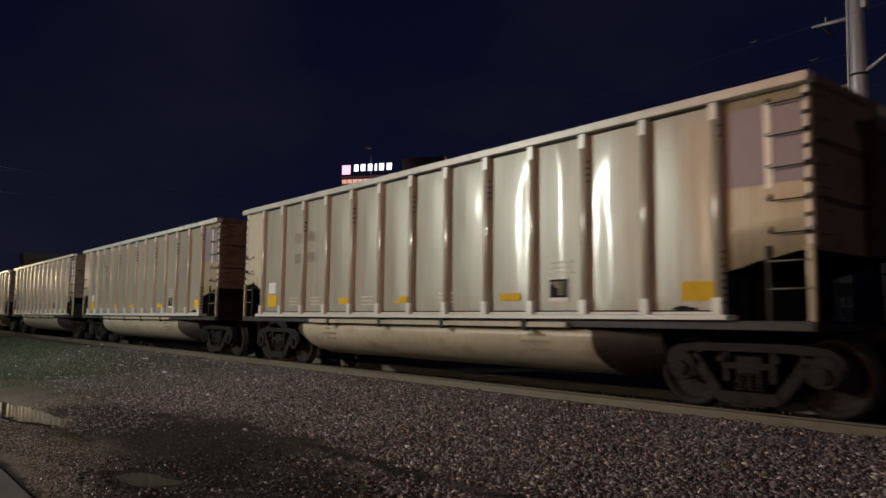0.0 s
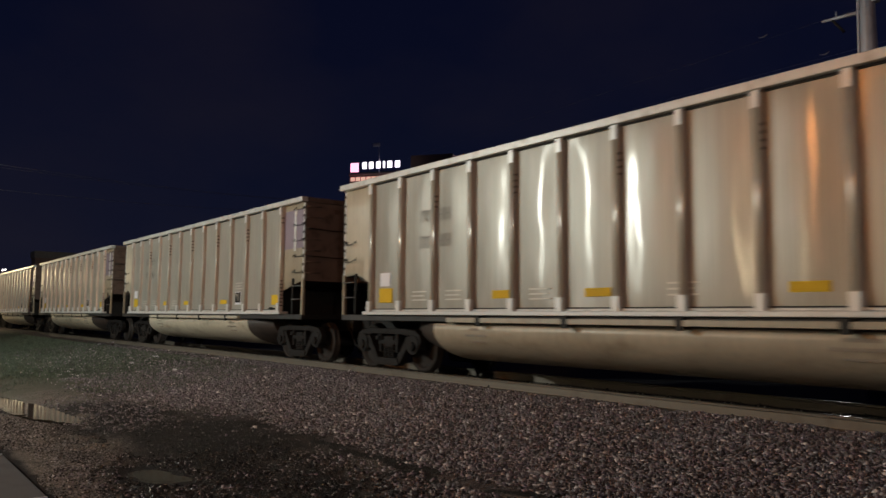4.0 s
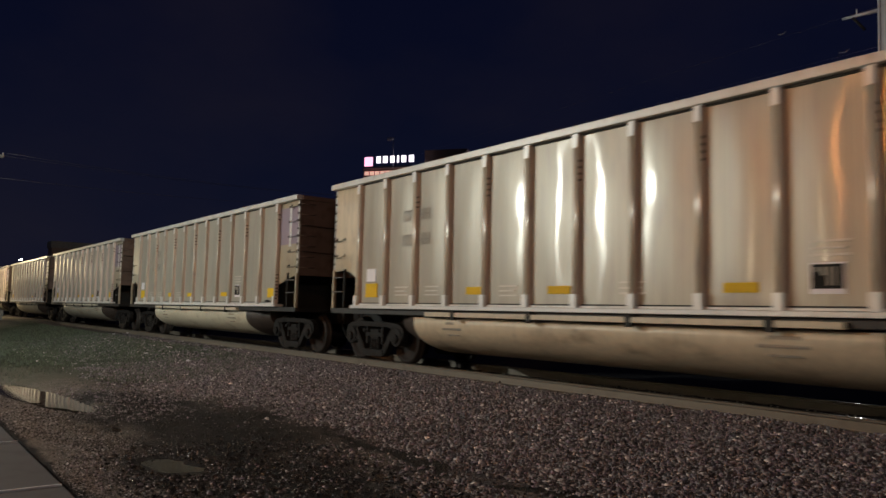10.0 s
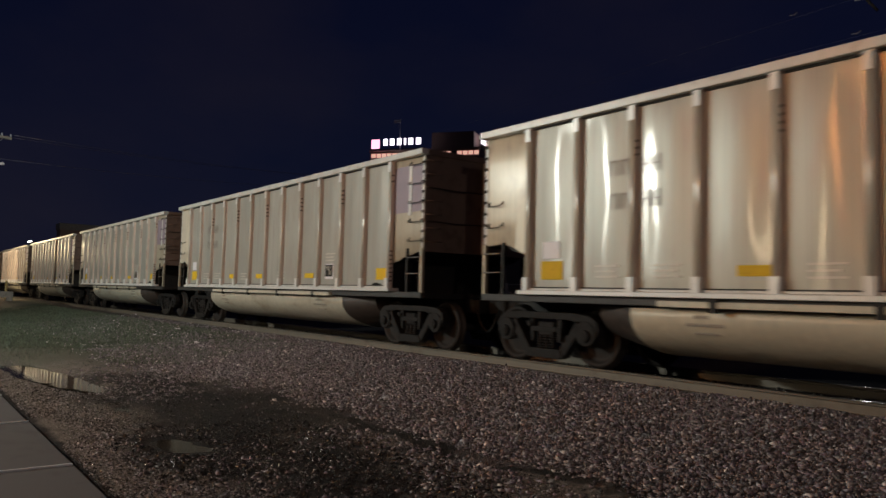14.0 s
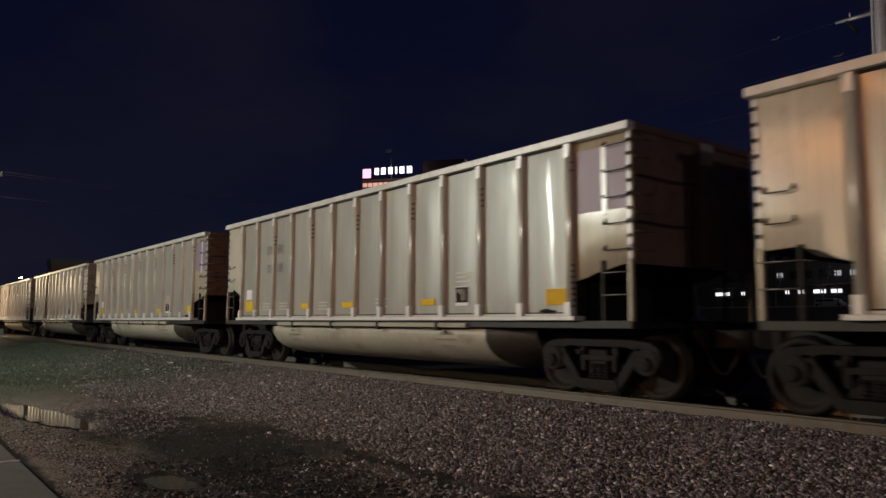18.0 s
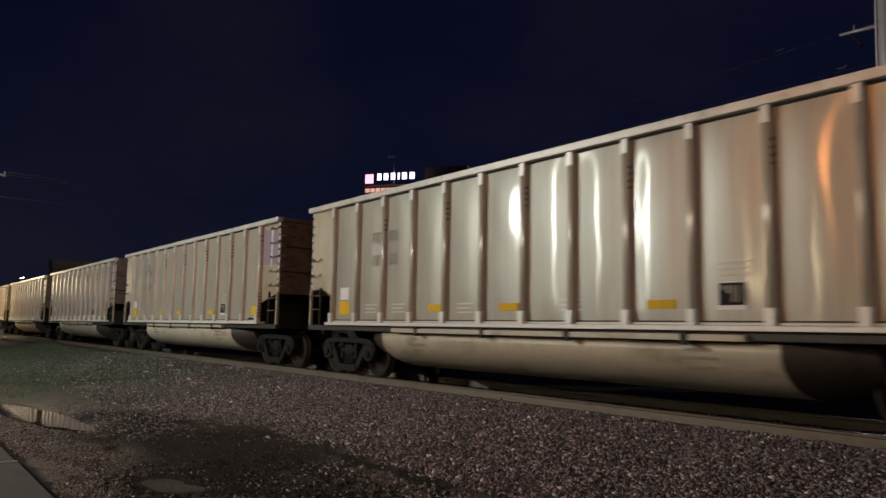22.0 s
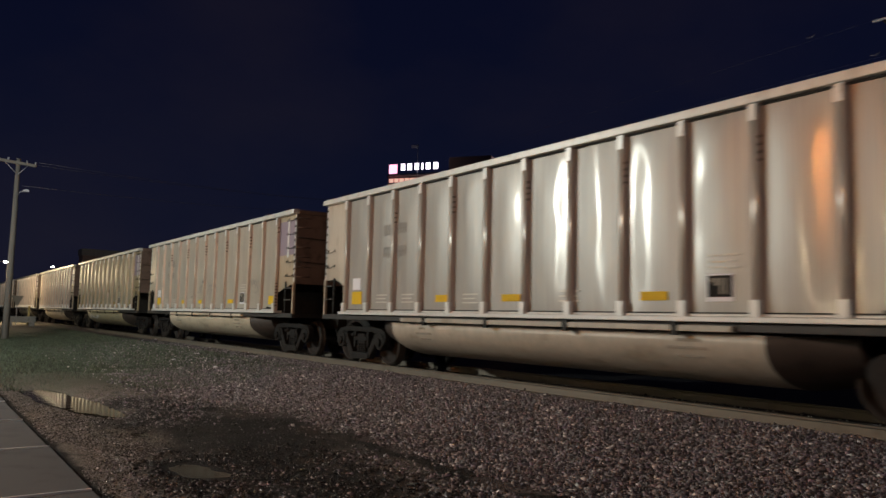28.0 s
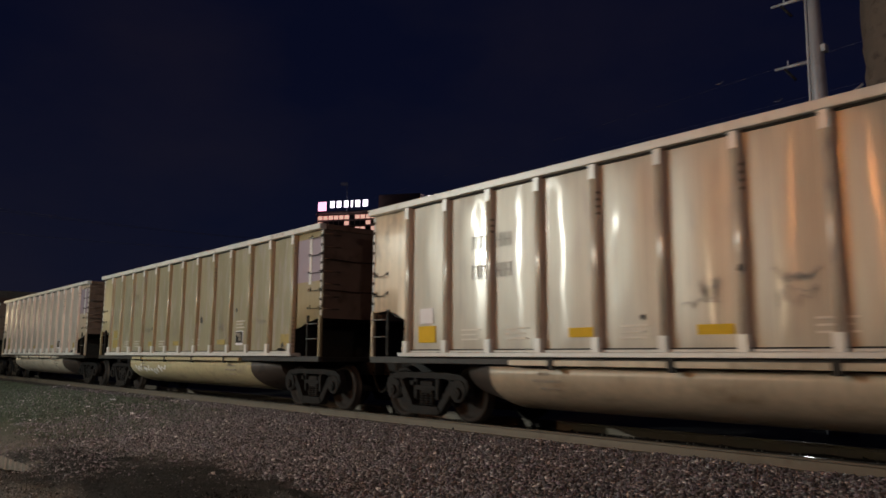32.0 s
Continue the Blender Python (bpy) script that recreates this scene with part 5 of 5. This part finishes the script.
def bare_tree(x, y, foot, tall, seed):
    """A thin street tree: forked limbs with a loose crown of small leaves."""
    rnd = random.Random(seed)
    tree = thing("street_tree", "thin grey street tree with a sparse crown", "tree", "trees on the raised yard", at=pose(x, y, foot))
    bm = bmesh.new()
    tube_into(bm, (0, 0, 0), (0.05, 0, tall * 0.4), 0.09, 0.06, 7)
    tips = []
    for k in range(6):
        a = k * math.tau / 6 + rnd.uniform(-0.3, 0.3)
        tip = Vector((math.cos(a) * tall * rnd.uniform(0.16, 0.3), math.sin(a) * tall * 0.2, tall * rnd.uniform(0.7, 0.95)))
        tube_into(bm, (0.05, 0, tall * 0.4), tip, 0.045, 0.012, 5)
        tips.append(tip)
    part("trunk", bm, TIMBER, tree)
    bm = bmesh.new()
    for tip in tips:
        for _ in range(90):
            c = tip + Vector((rnd.gauss(0, 0.55), rnd.gauss(0, 0.55), rnd.gauss(-0.2, 0.55)))
            p = [c + Vector((rnd.uniform(-0.14, 0.14), rnd.uniform(-0.14, 0.14), rnd.uniform(-0.14, 0.14))) for _ in range(3)]
            bm.faces.new([bm.verts.new(q) for q in p])
    part("crown", bm, LEAF, tree)


LEAF = material("dull_leaves", (0.07, 0.08, 0.06), 0.7, 0.0, 0.3, 2.0, 30, 0.0, island=0.5)
for n, (x, tall) in enumerate(((-68.5, 6.2), (-61.0, 5.4), (-53.5, 6.0))):
    bare_tree(x, 114.0, LOT, tall, 60 + n)


def van(x, length, label):
    v = thing("parked_van", label, "van", at=pose(x, 117.0, LOT))
    bm = bmesh.new()
    prism_into(bm, [(0, 0.80), (0.05, 1.30), (0.2, 1.42), (length - 0.9, 1.42), (length - 0.45, 1.24), (length - 0.1, 0.80)], -0.85, 0.85, "y")
    soften(bm, 0.06)
    part("cabin", bm, VAN_PAINT, v, "grey cabin")
    for x0, x1 in ((0.25, 1.05), (1.15, length - 0.95)):
        part("side_window", box_bm(x0, x1, -0.862, -0.845, 0.95, 1.28), SOOT, v, "dark side window")
    bm = bmesh.new()
    prism_into(bm, [(0, 0.25), (-0.05, 0.79), (length - 0.05, 0.79), (length + 0.5, 0.66), (length + 0.55, 0.25)], -0.88, 0.88, "y")
    soften(bm, 0.06)
    part("lower_body", bm, VAN_PAINT, v, "grey lower body")
    for wx in (0.5, length - 0.15):
        for wy in (-0.82, 0.82):
            bm = bmesh.new()
            tube_into(bm, (wx, wy - 0.1, 0.31), (wx, wy + 0.1, 0.31), 0.31, sides=16)
            part("wheel", bm, STEEL, v)


VAN_PAINT = material("pale_grey_car_paint", (0.30, 0.30, 0.31), 0.4, 0.2, 0.1, 1.0, 30, 0.02)
van(-56.0, 3.9, "pale grey van parked on the raised yard")


def double_lamp(x, y, foot, top, k=1.0):
    post = thing("street_lamp", "twin-headed street lamp with bright white lights", "street lamp", "street lamps", at=pose(x, y, foot))
    h = top - foot
    bm = bmesh.new()
    tube_into(bm, (0, 0, 0), (0, 0, h), 0.10, 0.06, 10)
    part("pole", bm, STEEL, post)
    for s in (-1, 1):
        bm = bmesh.new()
        tube_into(bm, (0, 0, h - 0.1), (s * 0.6 * k, 0, h + 0.02), 0.035, sides=8)
        part("arm", bm, STEEL, post)
        bm = bmesh.new()
        box_into(bm, min(s * 0.50, s * 0.74) * k, max(s * 0.50, s * 0.74) * k, -0.10, 0.10, h - 0.06 * k, h + 0.03 * k)
        soften(bm, 0.03)
        part("lamp_head", bm, LIT_LAMP, post, "glowing lamp head")


double_lamp(-49.0, 118.0, LOT, 14.75, 1.9)
double_lamp(-63.3, 118.0, LOT, 12.9, 1.2)
lamp("lot_light", (-49.0, 115.0, 14.2), (0.95, 0.96, 1.0), 300, 0.4)
double_lamp(-99.0, 13.5, -0.5, 6.1)


def arm_lamp(x, y, foot, top):
    post = thing("street_lamp", "single street lamp glowing white on a side arm", "street lamp", "street lamps", at=pose(x, y, foot))
    h = top - foot
    bm = bmesh.new()
    tube_into(bm, (0, 0, 0), (0, 0, h), 0.09, 0.06, 10)
    part("pole", bm, STEEL, post)
    bm = bmesh.new()
    sweep_into(bm, [(0, 0, h - 0.1), (0, -0.5, h + 0.05), (0, -1.4, h + 0.1)], 0.03)
    part("arm", bm, STEEL, post)
    part("lamp_head", box_bm(-0.1, 0.1, -0.30, 0.05, h - 0.05, h + 0.06, 0.02), LIT_LAMP, post, "glowing lamp head")


arm_lamp(-64.0, 5.72, -0.08, 4.49)


def unseen_lamp_post(x, y, top):
    """An unseen post added for each of the lights across the road, whose glow the cars throw back."""
    post = thing("street_lamp", "unseen street lamp post added for a light across the road", "street lamp", "street lamps", at=pose(x, y - 1.2, GROUND))
    h = top - GROUND + 0.55
    bm = bmesh.new()
    tube_into(bm, (0, 0, 0), (0, 0, h), 0.09, 0.05, 12)
    part("pole", bm, GALV, post)
    bm = bmesh.new()
    sweep_into(bm, [(0, 0, h - 0.05), (0, 0.6, h + 0.02), (0, 1.0, h)], 0.03)
    part("arm", bm, GALV, post)
    part("lamp_head", box_bm(-0.18, 0.18, 0.95, 1.45, h - 0.06, h + 0.06, 0.03), GALV, post, "grey lamp head")


# invented posts, out of view, one behind each light
for row in LAMPS:
    unseen_lamp_post(*row[1])

# barrier, bollard and sign where a road crosses the line
barrier = thing("concrete_barrier", "pale concrete barrier beam on two feet across the verge", "barrier", at=pose(-53.4, 5.70, ground_z(-53.4, 5.70), 0, 0, 4))
bm = bmesh.new()
prism_into(bm, [(-0.15, 0.25), (-0.12, 0.60), (-0.08, 0.63), (0.08, 0.63), (0.12, 0.60), (0.15, 0.25)], -0.82, 0.82, "y")
soften(bm, 0.015)
part("beam", bm, PALE_CONCRETE, barrier)
for y in (-0.62, 0.62):
    bm = bmesh.new()
    prism_into(bm, [(-0.26, -0.08), (-0.24, 0.06), (-0.14, 0.249), (0.14, 0.249), (0.24, 0.06), (0.26, -0.08)], y - 0.15, y + 0.15, "y")
    soften(bm, 0.015)
    part("foot", bm, PALE_CONCRETE, barrier)
bm = bmesh.new()
tube_into(bm, (-55.6, 6.38, -0.1), (-55.6, 6.38, 1.20), 0.07, sides=14)
tube_into(bm, (-55.6, 6.38, 1.20), (-55.6, 6.38, 1.25), 0.07, 0.025, sides=14)
solid("bollard", bm, FADED_YELLOW, "faded yellow steel bollard beside the track", "bollard")
road_sign = thing("road_sign", "back of a triangular road sign on a grey post", "road sign", at=pose(-55.8, 5.68, -0.1))
bm = bmesh.new()
tube_into(bm, (0, 0, 0), (0, 0, 2.9), 0.03, sides=8)
part("post", bm, GALV, road_sign)
bm = bmesh.new()
prism_into(bm, [(-0.36, 1.98), (0.36, 1.98), (0.05, 1.36), (-0.05, 1.36)], 0.035, 0.045, "x")
part("plate", bm, SIGN_BACK, road_sign, "dark grey triangular plate")


# ---- spray paint on the last cars ----
def scribble(car, x, z, w, h, seed, mat, face, wide, label, turns=9):
    """One looping sprayed stroke on a face whose y follows the height."""
    rnd = random.Random(seed)
    bm = bmesh.new()
    path = []
    for k in range(turns):
        q = (x + w * min(1, max(0, k / (turns - 1) + rnd.uniform(-0.16, 0.16))), z + h * (rnd.uniform(0.55, 1) if k % 2 else rnd.uniform(0, 0.45)))
        path.append(q)
    fine = []
    for a, b, c in zip(path, path[1:], path[2:]):
        for f in (0.0, 0.25, 0.5, 0.75):
            u = 0.5 * (1 - f) ** 2, 0.5 + f - f * f, 0.5 * f * f
            fine.append(tuple(u[0] * a[n] + u[1] * b[n] + u[2] * c[n] for n in range(2)))
    edge = []
    for k, p in enumerate(fine):
        a, b = fine[max(k - 1, 0)], fine[min(k + 1, len(fine) - 1)]
        d = Vector((b[0] - a[0], 0, b[1] - a[1]))
        q = Vector((-d.z, 0, d.x)).normalized() * wide * rnd.uniform(0.5, 1.1)
        edge.append([bm.verts.new((p[0] + e * q.x, face(p[1] + e * q.z), p[1] + e * q.z)) for e in (-1, 1)])
    for a, b in zip(edge, edge[1:]):
        bm.faces.new((a[0], b[0], b[1], a[1]))
    part("spray_paint", bm, mat, car, label)


def blot(car, x, z, r, seed, mat, face):
    rnd = random.Random(seed)
    bm = bmesh.new()
    bm.faces.new([bm.verts.new((x + r * rnd.uniform(0.6, 1.2) * math.cos(a * math.tau / 11), face(z), z + r * rnd.uniform(0.6, 1.2) * math.sin(a * math.tau / 11))) for a in range(11)])
    part("paint_blot", bm, mat, car, "dark paint blot")


def side_face(z):
    return -HALF + 0.056


def post_face(z):
    return -HALF - 0.004


def tub_face(z):
    return tub_y(z) - 0.008


SPRAY = material("dark_spray_paint", (0.28, 0.265, 0.25), 0.6, 0.0, 0.2, 6.0, 40, 0.0)
PALE_SPRAY = material("pale_spray_paint", (0.74, 0.73, 0.72), 0.6, 0.0, 0.2, 6.0, 40, 0.0)
BLACK_SPRAY = material("black_spray_paint", (0.06, 0.055, 0.05), 0.6, 0.0, 0.2, 6.0, 40, 0.0)
for k, bays, low, high in ((-10, (5, 6, 10), 1.52, 2.2), (-11, (3, 5, 8, 10), 1.52, 2.05)):
    rnd = random.Random(40 - k)
    for i in bays:
        x = POSTS[i] + 0.14
        for n in range(4 if k == -10 else 2):
            a = rnd.uniform(0, 0.3)
            z = rnd.uniform(low, high - 0.25)
            scribble(CARS[k], x + a, z, rnd.uniform(0.3, 0.74 - a), rnd.uniform(0.15, high - z), 50 * i + n, SPRAY, side_face, rnd.uniform(0.006, 0.012), "dark sprayed scribble", rnd.choice((6, 8, 11)))
for k, x, z, r in ((-10, 5.9, 1.62, 0.04), (-11, 8.55, 2.02, 0.10), (-11, 10.6, 2.2, 0.06), (-11, 12.9, 1.34, 0.07), (-11, 5.0, 1.9, 0.06)):
    blot(CARS[k], x, z, r, int(x * 10), BLACK_SPRAY, side_face)
blot(CARS[-10], POSTS[6] + 0.005, 2.12, 0.06, 9, BLACK_SPRAY, post_face)
for n in range(4):
    scribble(CARS[-11], 3.5 + 0.62 * n, 0.50, 0.7, 0.40, 77 + n, PALE_SPRAY, tub_face, 0.045, "broad pale sprayed strokes on the tub", 7)

# each car has weathered to its own tint
TINTS = {0: (0.90, 0.89, 0.81), -1: (0.82, 0.79, 0.70), -2: (0.90, 0.89, 0.81), -3: (0.98, 0.92, 0.79), -5: (0.95, 0.96, 0.91), -6: (0.89, 0.92, 0.87), -7: (0.88, 0.88, 0.81), -8: (1.0, 0.97, 0.90), -9: (0.86, 0.84, 0.82), -10: (1.05, 0.98, 0.87), -11: (0.74, 0.70, 0.50)}
shade = random.Random(12)
for k, car in CARS.items():
    v = shade.uniform(0.86, 1.08)
    tone = (v * shade.uniform(0.98, 1.04), v * shade.uniform(0.97, 1.02), v * shade.uniform(0.88, 1.05))
    if k >= -4:
        tone = (v * 1.0, v * 0.99, v * 0.89)
    tone = (*TINTS.get(k, tone), 1)
    for o in car.children_recursive:
        o.color = tone


# on the last cars dirt covers the plates and stickers
DULL_YELLOW = material("dirty_reflector", (0.36, 0.27, 0.08), 0.6, 0.0, 0.2, 6.0, 60, 0.02, grime=(0.24, 0.19, 0.11), grime_at=0.5)
DUST_COATED = {}
DUSTY = material("dust_covered_marking", (0.34, 0.305, 0.24), 0.6, 0.0, 0.2, 6.0, 60, 0.02)
for k in range(-19, -10):
    for o in CARS[k].children:
        if o.name.startswith(("post_slot", "stencil_bar")):
            if o.data.name not in DUST_COATED:
                DUST_COATED[o.data.name] = o.data.copy()
                DUST_COATED[o.data.name].materials[0] = DUSTY
            o.data = DUST_COATED[o.data.name]
        if o.name.startswith(("reflector_plate", "sticker")):
            o.data = o.data.copy()
            o.data.materials[0] = DULL_YELLOW
            tagged(o, "dirt-covered plate")


# ---- what moves ----
def motions():
    times = [float(t) for t in range(33)]
    for k, car in CARS.items():
        walk(car, [(t, pose(FIRST + PITCH * k + travel(t), TRACK, 0)) for t in times])
    turns = [0.1 * i for i in range(321)]
    for k, car in CARS.items():
        for o in car.children_recursive:
            if o.name.startswith("wheelset"):
                x = o.location.x
                walk(o, [(t, pose(x, 0, RADIUS, 0, math.degrees(travel(t) / RADIUS) % 360, 0)) for t in turns])


motions()
